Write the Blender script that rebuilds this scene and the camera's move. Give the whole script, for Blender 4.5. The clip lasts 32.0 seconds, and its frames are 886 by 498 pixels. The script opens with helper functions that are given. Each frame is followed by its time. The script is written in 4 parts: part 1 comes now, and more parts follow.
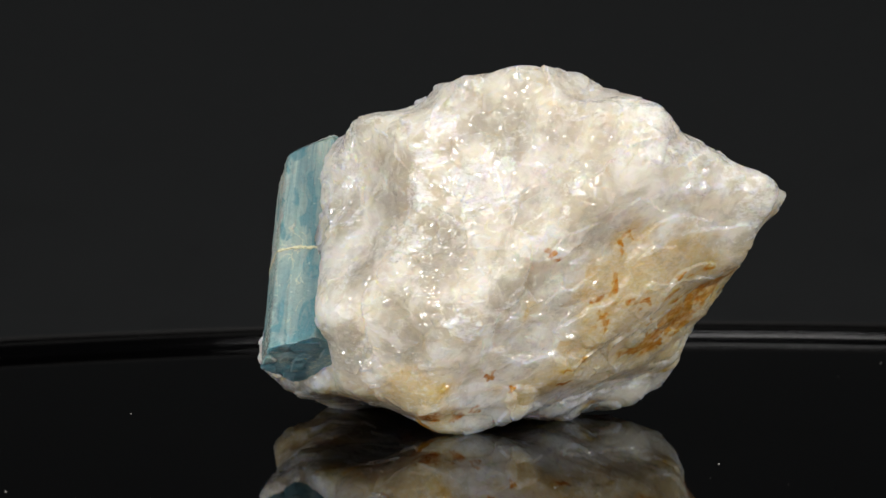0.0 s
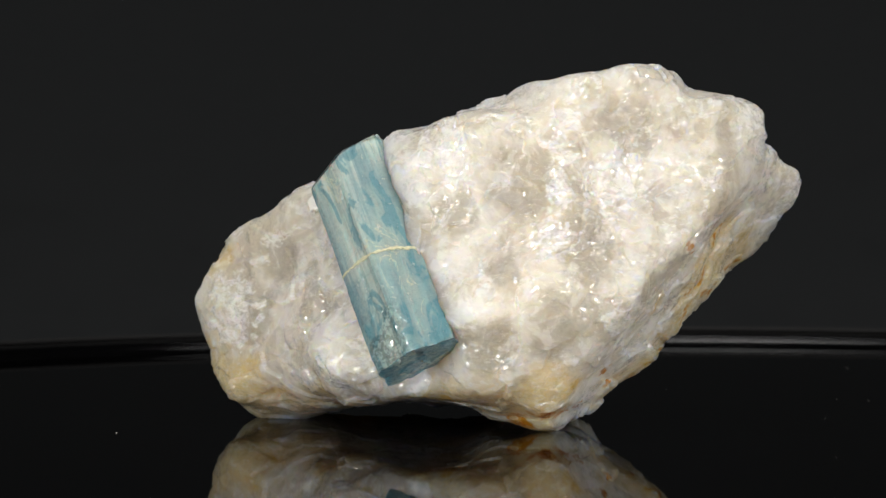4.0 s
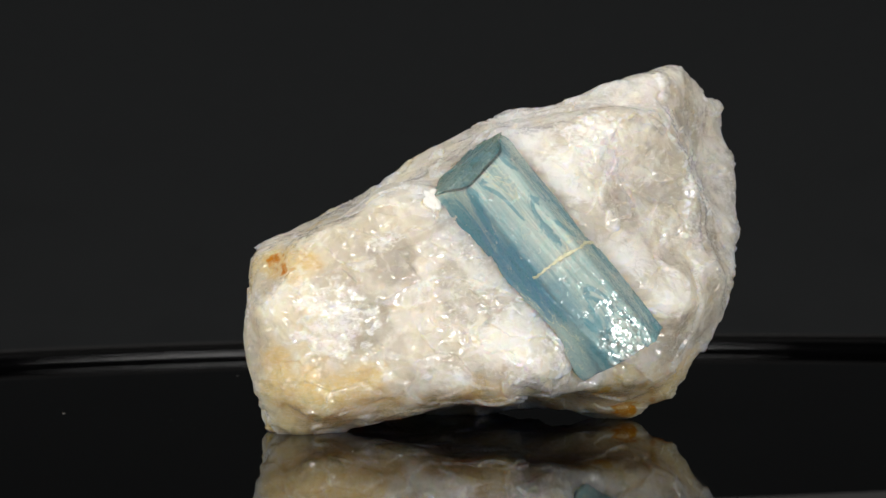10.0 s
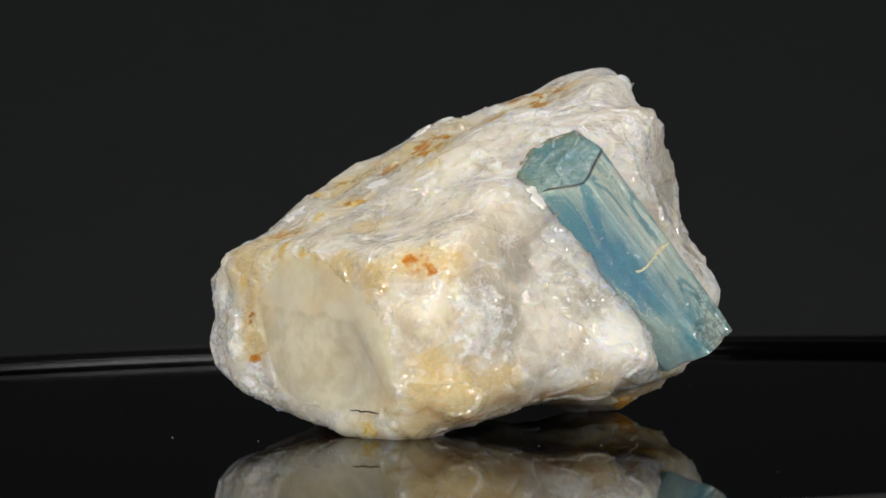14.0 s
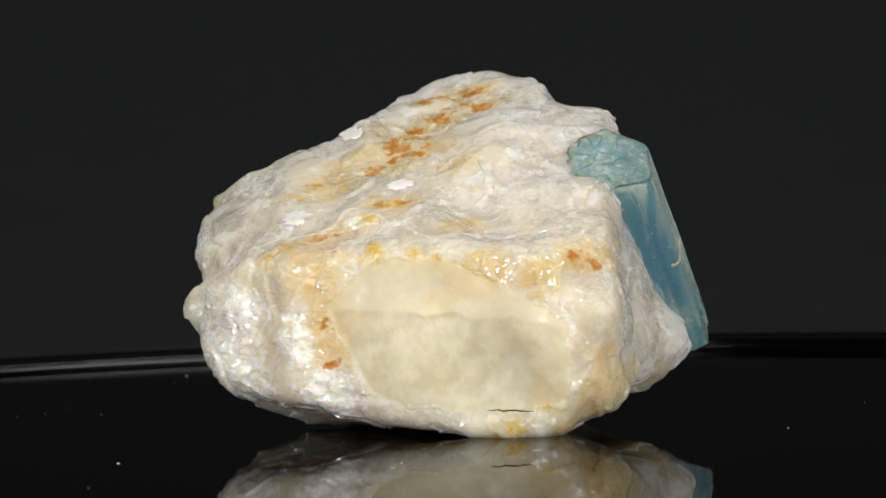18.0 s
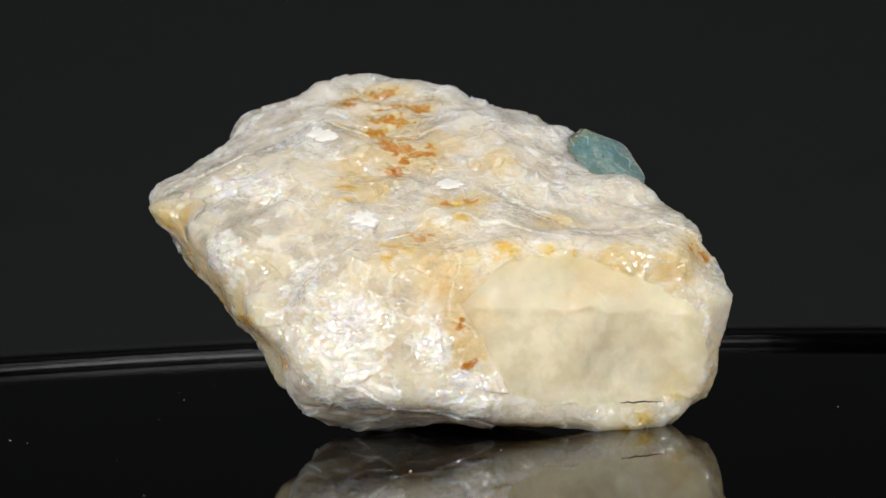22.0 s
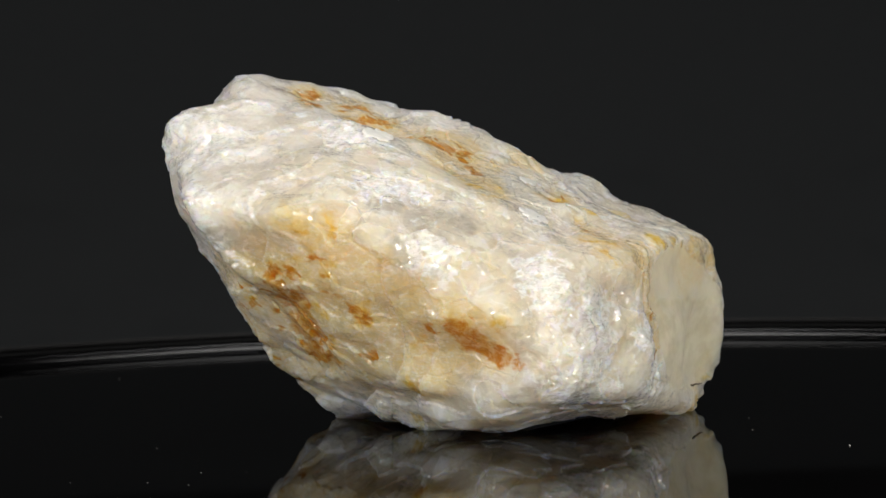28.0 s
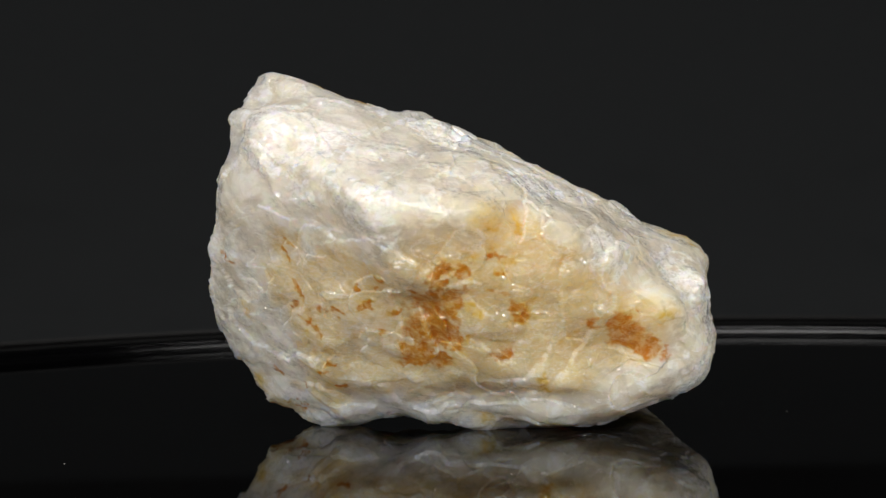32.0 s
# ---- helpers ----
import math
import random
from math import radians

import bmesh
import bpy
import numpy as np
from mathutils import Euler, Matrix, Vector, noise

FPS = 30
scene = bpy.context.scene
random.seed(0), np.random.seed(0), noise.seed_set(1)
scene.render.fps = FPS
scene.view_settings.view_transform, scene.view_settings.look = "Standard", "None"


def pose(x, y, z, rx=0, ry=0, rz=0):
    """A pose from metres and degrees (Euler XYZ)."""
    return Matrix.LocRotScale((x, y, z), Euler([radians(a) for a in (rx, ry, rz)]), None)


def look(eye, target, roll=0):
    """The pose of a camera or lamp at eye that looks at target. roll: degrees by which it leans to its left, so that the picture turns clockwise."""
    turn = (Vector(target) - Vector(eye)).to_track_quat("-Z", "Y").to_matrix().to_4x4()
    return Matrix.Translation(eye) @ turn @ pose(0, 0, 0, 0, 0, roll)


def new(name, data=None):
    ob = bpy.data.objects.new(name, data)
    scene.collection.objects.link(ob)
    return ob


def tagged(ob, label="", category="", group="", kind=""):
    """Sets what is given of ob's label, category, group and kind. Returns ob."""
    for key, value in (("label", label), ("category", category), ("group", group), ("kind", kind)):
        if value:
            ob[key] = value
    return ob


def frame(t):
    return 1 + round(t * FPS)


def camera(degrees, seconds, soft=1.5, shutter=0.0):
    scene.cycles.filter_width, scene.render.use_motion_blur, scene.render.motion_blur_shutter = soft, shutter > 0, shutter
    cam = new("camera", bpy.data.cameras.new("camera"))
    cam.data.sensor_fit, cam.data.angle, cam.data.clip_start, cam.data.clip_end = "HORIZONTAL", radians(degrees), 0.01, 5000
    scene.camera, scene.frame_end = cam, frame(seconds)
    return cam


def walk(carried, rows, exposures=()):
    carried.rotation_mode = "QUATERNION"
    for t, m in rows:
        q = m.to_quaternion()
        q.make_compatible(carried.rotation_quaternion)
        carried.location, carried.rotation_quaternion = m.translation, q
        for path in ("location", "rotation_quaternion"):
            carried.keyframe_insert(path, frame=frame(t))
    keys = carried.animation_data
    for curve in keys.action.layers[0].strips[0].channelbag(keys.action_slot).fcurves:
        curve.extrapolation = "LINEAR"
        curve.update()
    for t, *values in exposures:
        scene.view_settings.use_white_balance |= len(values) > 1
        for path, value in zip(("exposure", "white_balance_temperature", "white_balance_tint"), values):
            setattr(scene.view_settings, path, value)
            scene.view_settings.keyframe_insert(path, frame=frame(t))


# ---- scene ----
MM = 0.001

# The turning: degrees of the turntable at each time, almost even.
RATE = 8.8593
DRIFT = [(0, 0.0), (4, -1.08), (8, -0.84), (12, -0.32), (16, -0.35), (20, -0.06), (24, 0.5), (28, -0.32), (32, 0.0)]


def turned(t):
    """Degrees that the table has turned at t seconds."""
    return RATE * t + float(np.interp(t, [a for a, _ in DRIFT], [b for _, b in DRIFT]))


# ---- camera: a long lens on a stand, a little above the plate ----
cam = camera(14.675, 32.0, soft=1.5)
EYE = (-0.004689, -0.607702, 0.055227)
cam.data.dof.use_dof, cam.data.dof.focus_distance, cam.data.dof.aperture_fstop = True, 0.575, 56.0
AIM = look(EYE, (-0.004689, -0.008194, 0.030933), -1.288)
walk(cam, [(0.0, AIM), (32.0, AIM)])

# ---- light: three studio soft boxes in a dark room ----
world = bpy.data.worlds.new("world")
scene.world = world
world.use_nodes = True
world.node_tree.nodes["Background"].inputs["Color"].default_value = (0.9, 0.95, 1.0, 1)
world.node_tree.nodes["Background"].inputs["Strength"].default_value = 0.01
scene.view_settings.exposure = 0.0


def soft_box(name, eye, target, width, height, watts, colour):
    data = bpy.data.lights.new(name, "AREA")
    data.shape, data.size, data.size_y = "RECTANGLE", width, height
    data.energy, data.color = watts, colour
    lamp = new(name, data)
    lamp.matrix_world = look(eye, target)
    return lamp


soft_box("key_light", (-0.40, -0.64, 0.22), (0.0, 0.0, 0.03), 0.30, 0.28, 4.55, (1.0, 0.965, 0.92))
soft_box("fill_light", (0.44, -0.62, 0.18), (0.0, 0.0, 0.03), 0.30, 0.28, 3.95, (1.0, 0.962, 0.912))
soft_box("top_light", (0.0, 0.10, 0.62), (0.0, 0.10, 0.0), 0.34, 0.28, 1.25, (1.0, 0.98, 0.97))


# ---- small helpers ----
def part(name, bm, material, parent, label=""):
    """Links a bmesh as one mesh object under parent."""
    me = bpy.data.meshes.new(name)
    bm.to_mesh(me)
    bm.free()
    return part_mesh(name, me, material, parent, label)


def part_mesh(name, me, material, parent, label=""):
    me.materials.append(material)
    ob = new(name, me)
    ob.parent = parent
    if label:
        tagged(ob, label=label)
    return ob


def grid_mesh(name, points, faces, smooth=True):
    """A mesh from numpy arrays of vertices and of triangles or quads."""
    me = bpy.data.meshes.new(name)
    n, k = faces.shape
    me.vertices.add(len(points))
    me.vertices.foreach_set("co", np.ascontiguousarray(points, dtype=np.float32).ravel())
    me.loops.add(n * k)
    me.loops.foreach_set("vertex_index", np.ascontiguousarray(faces, dtype=np.int32).ravel())
    me.polygons.add(n)
    me.polygons.foreach_set("loop_start", np.arange(0, n * k, k, dtype=np.int32))
    me.update(calc_edges=True)
    me.polygons.foreach_set("use_smooth", np.full(n, smooth, dtype=bool))
    return me


def dice(i, j, k, seed):
    """A random number from 0 to 1 for each whole cell."""
    h = i * np.uint32(374761393)
    h += j * np.uint32(668265263)
    h += k * np.uint32(2147483647)
    h += np.uint32((seed * 974711 + 12345) & 0xFFFFFFFF)
    h ^= h >> np.uint32(13)
    h *= np.uint32(1274126177)
    h ^= h >> np.uint32(16)
    h *= np.uint32(2246822519)
    h ^= h >> np.uint32(15)
    h &= np.uint32(0xFFFFFF)
    return h.astype(np.float32) * np.float32(1 / 0xFFFFFF)


def cells(p, size):
    """Places in units of the cell size, and for each axis the whole cell below as a float and as a wrapped number."""
    q = np.ascontiguousarray((np.asarray(p, np.float32) / np.float32(size)).T)
    f = np.floor(q)
    return q, f, f.astype(np.int32).view(np.uint32)


def beside(n):
    return np.uint32(n & 0xFFFFFFFF)


def smooth_noise(p, size, seed):
    """Smooth noise from 0 to 1 with lumps of about that size."""
    q, f, c = cells(p, size)
    w = q - f
    w = w * w * (3 - 2 * w)
    total = np.zeros(len(p), np.float32)
    for a in (0, 1):
        wa = w[0] if a else 1 - w[0]
        for b in (0, 1):
            wb = wa * (w[1] if b else 1 - w[1])
            for d in (0, 1):
                total += wb * (w[2] if d else 1 - w[2]) * dice(c[0] + beside(a), c[1] + beside(b), c[2] + beside(d), seed)
    return total


def rough_noise(p, size, seed, octaves=3):
    total, amount, weight = 0.0, 1.0, 0.0
    for o in range(octaves):
        total = total + amount * smooth_noise(p, size / 2 ** o, seed + 17 * o)
        weight += amount
        amount *= 0.5
    return total / weight


def chips(p, size, seed, tilt):
    """Broken facets: the nearest random seed's own height and slope, with sharp steps between neighbours."""
    q, f, c = cells(p, size)
    best = np.full(len(p), 9.0, np.float32)
    which = np.zeros(len(p), np.int32)
    steps = [(a, b, d) for a in (-1, 0, 1) for b in (-1, 0, 1) for d in (-1, 0, 1)]
    for n, (a, b, d) in enumerate(steps):
        i, j, k = c[0] + beside(a), c[1] + beside(b), c[2] + beside(d)
        ex = q[0] - (f[0] + a) - dice(i, j, k, seed)
        ey = q[1] - (f[1] + b) - dice(i, j, k, seed + 1)
        ez = q[2] - (f[2] + d) - dice(i, j, k, seed + 2)
        far = ex * ex + ey * ey + ez * ez
        which = np.where(far < best, n, which)
        best = np.minimum(far, best)
    shift = np.array(steps, np.int32)[which].T
    i, j, k = (c[n] + np.ascontiguousarray(shift[n]).view(np.uint32) for n in range(3))
    value = dice(i, j, k, seed + 3) - 0.5
    for axis in range(3):
        value += tilt * (q[axis] - f[axis] - shift[axis] - dice(i, j, k, seed + axis)) * (dice(i, j, k, seed + 4 + axis) - 0.5)
    return value.astype(np.float32)


def scallops(p, size, seed, tilt):
    """Shell-shaped hollows that meet in sharp ridges, as quartz breaks."""
    q, f, c = cells(p, size)
    low = np.full(len(p), 9.0, np.float32)
    for a in (-1, 0, 1):
        for b in (-1, 0, 1):
            for d in (-1, 0, 1):
                i, j, k = c[0] + beside(a), c[1] + beside(b), c[2] + beside(d)
                ex = q[0] - (f[0] + a) - dice(i, j, k, seed)
                ey = q[1] - (f[1] + b) - dice(i, j, k, seed + 1)
                ez = q[2] - (f[2] + d) - dice(i, j, k, seed + 2)
                height = 0.5 * dice(i, j, k, seed + 3) + ex * (ex + tilt * (dice(i, j, k, seed + 4) - 0.5))
                height += ey * (ey + tilt * (dice(i, j, k, seed + 5) - 0.5)) + ez * (ez + tilt * (dice(i, j, k, seed + 6) - 0.5))
                low = np.minimum(low, height)
    return low - 0.4


def terraces(p, size, seed, count):
    """Shell-like layers: a slow rise and then a steep drop, and how near each point is to a drop."""
    f = rough_noise(p, size, seed, 4) * count
    w = f - np.floor(f)
    return w - step(w, 0.90, 1.0) - 0.42, step(w, 0.80, 0.93)


def spots(p, lists, spread):
    """How much each point lies in the spots (x, y, z, radius): 1 inside, 0 outside."""
    mask = np.zeros(len(p), np.float32)
    for group in lists:
        for x, y, z, r in group:
            away = np.sqrt((p[:, 0] - x) ** 2 + (p[:, 1] - y) ** 2 + (p[:, 2] - z) ** 2) / (r * spread)
            mask = np.maximum(mask, np.clip(1.6 - away * 1.1, 0, 1).astype(np.float32))
    return mask


def strokes(p, lists, spread):
    """How much each point lies near the strokes (from x, y, z to x, y, z, radius)."""
    mask = np.zeros(len(p), np.float32)
    for group in lists:
        for x, y, z, x1, y1, z1, r in group:
            start, run = np.array((x, y, z), np.float32), np.array((x1 - x, y1 - y, z1 - z), np.float32)
            reach = 0.5 * float(np.linalg.norm(run)) + 1.6 * r * spread
            near = np.nonzero((np.abs(p[:, 0] - start[0] - 0.5 * run[0]) < reach) & (np.abs(p[:, 1] - start[1] - 0.5 * run[1]) < reach))[0]
            some = p[near] - start
            along = np.clip(some @ run / max(float(run @ run), 1e-6), 0, 1)
            away = np.linalg.norm(some - along[:, None] * run, axis=1) / (r * spread)
            mask[near] = np.maximum(mask[near], np.clip(1.6 - away * 1.1, 0, 1).astype(np.float32))
    return mask


def step(x, low, high):
    w = np.clip((x - low) / (high - low), 0, 1)
    return w * w * (3 - 2 * w)


# ---- materials ----
class Nodes:
    """A node material with short calls."""

    def __init__(self, name):
        self.mat = bpy.data.materials.new(name)
        self.mat.use_nodes = True
        self.tree = self.mat.node_tree
        self.bsdf = self.tree.nodes["Principled BSDF"]

    def add(self, kind, inputs=None, **settings):
        node = self.tree.nodes.new(kind)
        for key, value in settings.items():
            setattr(node, key, value)
        for key, value in (inputs or {}).items():
            self.put(node.inputs[key], value)
        return node

    def put(self, socket, value):
        if hasattr(value, "is_linked"):
            self.tree.links.new(value, socket)
        else:
            socket.default_value = value

    def shade(self, **inputs):
        for key, value in inputs.items():
            self.put(self.bsdf.inputs[key.replace("_", " ")], value)
        return self.mat

    def coords(self):
        return self.add("ShaderNodeTexCoord").outputs["Object"]

    def layer(self, name):
        return self.add("ShaderNodeAttribute", attribute_name=name).outputs["Fac"]

    def noise(self, vector, scale, detail=3.0, rough=0.55, distortion=0.0):
        return self.add("ShaderNodeTexNoise", {"Vector": vector, "Scale": scale, "Detail": detail, "Roughness": rough,
                                               "Distortion": distortion}).outputs["Fac"]

    def ramp(self, value, low, high, a=0.0, b=1.0):
        return self.add("ShaderNodeMapRange", {"Value": value, "From Min": low, "From Max": high, "To Min": a, "To Max": b}).outputs[0]

    def mix(self, fac, a, b):
        node = self.add("ShaderNodeMix", data_type="RGBA")
        self.put(node.inputs["Factor"], fac)
        self.put(node.inputs[6], a)
        self.put(node.inputs[7], b)
        return node.outputs[2]

    def math(self, operation, a, b=0.0):
        node = self.add("ShaderNodeMath", operation=operation)
        self.put(node.inputs[0], a)
        self.put(node.inputs[1], b)
        return node.outputs[0]

    def stretch(self, vector, x, y, z):
        return self.add("ShaderNodeMapping", {"Vector": vector, "Scale": (x, y, z)}).outputs[0]

    def bump(self, height, strength, distance, normal=None):
        node = self.add("ShaderNodeBump", {"Height": height, "Strength": strength, "Distance": distance})
        if normal is not None:
            self.put(node.inputs["Normal"], normal)
        return node.outputs[0]

    def facets(self, vector, scale, amount, normal):
        """Tips the normal of each small grain its own way, as broken crystal does."""
        cell = self.add("ShaderNodeTexVoronoi", {"Vector": vector, "Scale": scale}).outputs["Color"]
        away = self.add("ShaderNodeVectorMath", operation="SUBTRACT")
        self.put(away.inputs[0], cell)
        away.inputs[1].default_value = (0.5, 0.5, 0.5)
        tip = self.add("ShaderNodeVectorMath", operation="SCALE")
        self.put(tip.inputs[0], away.outputs[0])
        self.put(tip.inputs["Scale"], amount)
        both = self.add("ShaderNodeVectorMath", operation="ADD")
        self.put(both.inputs[0], normal)
        self.put(both.inputs[1], tip.outputs[0])
        unit = self.add("ShaderNodeVectorMath", operation="NORMALIZE")
        self.put(unit.inputs[0], both.outputs[0])
        return unit.outputs[0]


def rgb(r, g, b):
    return (r, g, b, 1.0)


def quartz_material():
    m = Nodes("milky_quartz")
    at = m.coords()
    rust, ochre, white_glints, clear, glassy, warm, shelf = (m.layer(n) for n in ("rust", "ochre", "white_glints", "clear", "glassy", "warm", "shelf"))
    amber = m.layer("amber")
    scarp, calm = m.layer("scarp"), m.layer("calm")
    veil = m.noise(at, 55.0, 3.0, 0.55, 0.5)
    cloud = m.noise(at, 120.0, 4.0, 0.58, 0.6)
    blotch = m.noise(at, 240.0, 5.0, 0.6, 0.8)
    speck = m.noise(at, 620.0, 4.0, 0.65, 0.5)
    wisp = m.noise(m.stretch(at, 1.0, 1.0, 2.0), 700.0, 5.0, 0.68, 0.9)
    fine = m.noise(at, 2600.0, 2.0, 0.6)
    mottle = m.noise(at, 330.0, 4.0, 0.55, 0.15)
    sheen = m.noise(at, 150.0, 3.0, 0.6, 0.6)
    open_grain = m.ramp(glassy, 0.0, 1.0, 1.0, 0.08)
    # milky quartz, dimmer and greyer where one sees deeper into it
    colour = m.mix(m.ramp(veil, 0.38, 0.62), rgb(0.70, 0.65, 0.56), rgb(0.82, 0.79, 0.73))
    colour = m.mix(m.math("MULTIPLY", warm, m.ramp(blotch, 0.35, 0.6, 0.7, 0.4)), colour, rgb(0.68, 0.60, 0.42))
    colour = m.mix(m.math("MULTIPLY", m.ramp(cloud, 0.52, 0.40, 0.0, 0.75), open_grain), colour, rgb(0.54, 0.49, 0.40))
    colour = m.mix(m.math("MULTIPLY", clear, m.ramp(blotch, 0.36, 0.64, 0.9, 0.55)), colour, rgb(0.46, 0.425, 0.35))
    colour = m.mix(m.math("MULTIPLY", m.ramp(blotch, 0.56, 0.62, 0.0, 0.35), open_grain), colour, rgb(0.88, 0.865, 0.83))
    colour = m.mix(m.math("MULTIPLY", glassy, 0.85), colour, m.mix(m.ramp(mottle, 0.38, 0.62), rgb(0.58, 0.53, 0.37), rgb(0.70, 0.655, 0.50)))
    colour = m.mix(m.math("MULTIPLY", shelf, 0.55), colour, rgb(0.76, 0.71, 0.54))
    # crushed quartz along the breaks is snow white
    crushed = m.math("MULTIPLY", m.math("MULTIPLY", scarp, m.ramp(wisp, 0.42, 0.54, 0.0, 0.6)), open_grain)
    colour = m.mix(crushed, colour, rgb(0.92, 0.91, 0.89))
    # white patches: their fine glints are partly put into the colour
    colour = m.mix(m.math("MULTIPLY", white_glints, m.ramp(wisp, 0.36, 0.54, 0.15, 0.8)), colour, rgb(0.91, 0.90, 0.88))
    colour = m.mix(m.math("MULTIPLY", m.math("MULTIPLY", m.ramp(wisp, 0.57, 0.64, 0.0, 0.5), m.ramp(calm, 0.0, 1.0, 1.0, 0.3)), open_grain), colour, rgb(0.92, 0.91, 0.88))
    colour = m.mix(m.math("MULTIPLY", amber, m.ramp(wisp, 0.38, 0.62, 0.75, 0.4)), colour, rgb(0.66, 0.47, 0.17))
    colour = m.mix(m.math("MULTIPLY", ochre, m.ramp(speck, 0.36, 0.6, 0.4, 0.95)), colour, rgb(0.66, 0.40, 0.04))
    colour = m.mix(m.math("MULTIPLY", rust, m.ramp(speck, 0.36, 0.56, 0.45, 1.0)), colour, rgb(0.50, 0.19, 0.008))
    depth = m.math("MULTIPLY", m.ramp(m.math("MAXIMUM", white_glints, crushed), 0.0, 1.0, 0.016, 0.004), m.ramp(clear, 0.0, 1.0, 1.0, 1.3))
    plain = m.add("ShaderNodeNewGeometry").outputs["Normal"]
    soft = m.bump(m.math("ADD", wisp, m.math("MULTIPLY", blotch, 3.0)), m.math("MULTIPLY", open_grain, m.ramp(calm, 0.0, 1.0, 0.40, 0.18)), 0.0005, plain)
    # the grain of the breaks runs in ragged streaks
    ragged = m.add("ShaderNodeTexNoise", {"Vector": at, "Scale": 500.0, "Detail": 3.0, "Roughness": 0.6}).outputs["Color"]
    shift = m.add("ShaderNodeVectorMath", operation="MULTIPLY_ADD")
    m.put(shift.inputs[0], ragged)
    shift.inputs[1].default_value = (0.0017, 0.0017, 0.0012)
    m.put(shift.inputs[2], at)
    torn = shift.outputs[0]
    wet = m.facets(m.stretch(torn, 0.8, 0.8, 1.3), 260.0, m.math("MULTIPLY", open_grain, 0.35), plain)
    wet = m.facets(m.stretch(torn, 0.8, 0.8, 1.6), 1100.0, m.math("MULTIPLY", open_grain, m.ramp(calm, 0.0, 1.0, 0.75, 0.4)), wet)
    wet = m.facets(m.stretch(torn, 0.8, 0.8, 1.5), 2300.0, m.math("MULTIPLY", open_grain, 0.5), wet)
    gloss = m.math("MULTIPLY", m.math("MAXIMUM", m.ramp(sheen, 0.46, 0.58, 0.08, 0.75), white_glints), open_grain)
    m.shade(Base_Color=colour, Roughness=0.5, Normal=soft, IOR=1.45, Specular_IOR_Level=0.18,
            Subsurface_Weight=1.0, Subsurface_Radius=(1.0, 0.80, 0.52), Subsurface_Scale=depth, Subsurface_Anisotropy=0.3,
            Coat_Weight=gloss, Coat_Roughness=m.ramp(speck, 0.35, 0.65, 0.16, 0.06), Coat_IOR=1.55, Coat_Normal=wet)
    # flashes from the cleavage faces just under the surface
    flash = m.add("ShaderNodeBsdfGlossy", {"Color": rgb(0.97, 0.99, 1.0), "Roughness": m.ramp(fine, 0.3, 0.7, 0.08, 0.22), "Normal": wet})
    dense = m.math("MULTIPLY", m.math("MAXIMUM", m.ramp(sheen, 0.46, 0.58, 0.25, 1.0), white_glints), m.ramp(speck, 0.46, 0.60, 0.0, 0.16))
    both = m.add("ShaderNodeMixShader", {0: m.math("MULTIPLY", dense, open_grain), 1: m.bsdf.outputs[0], 2: flash.outputs[0]})
    m.put(m.tree.nodes["Material Output"].inputs["Surface"], both.outputs[0])
    return m.mat


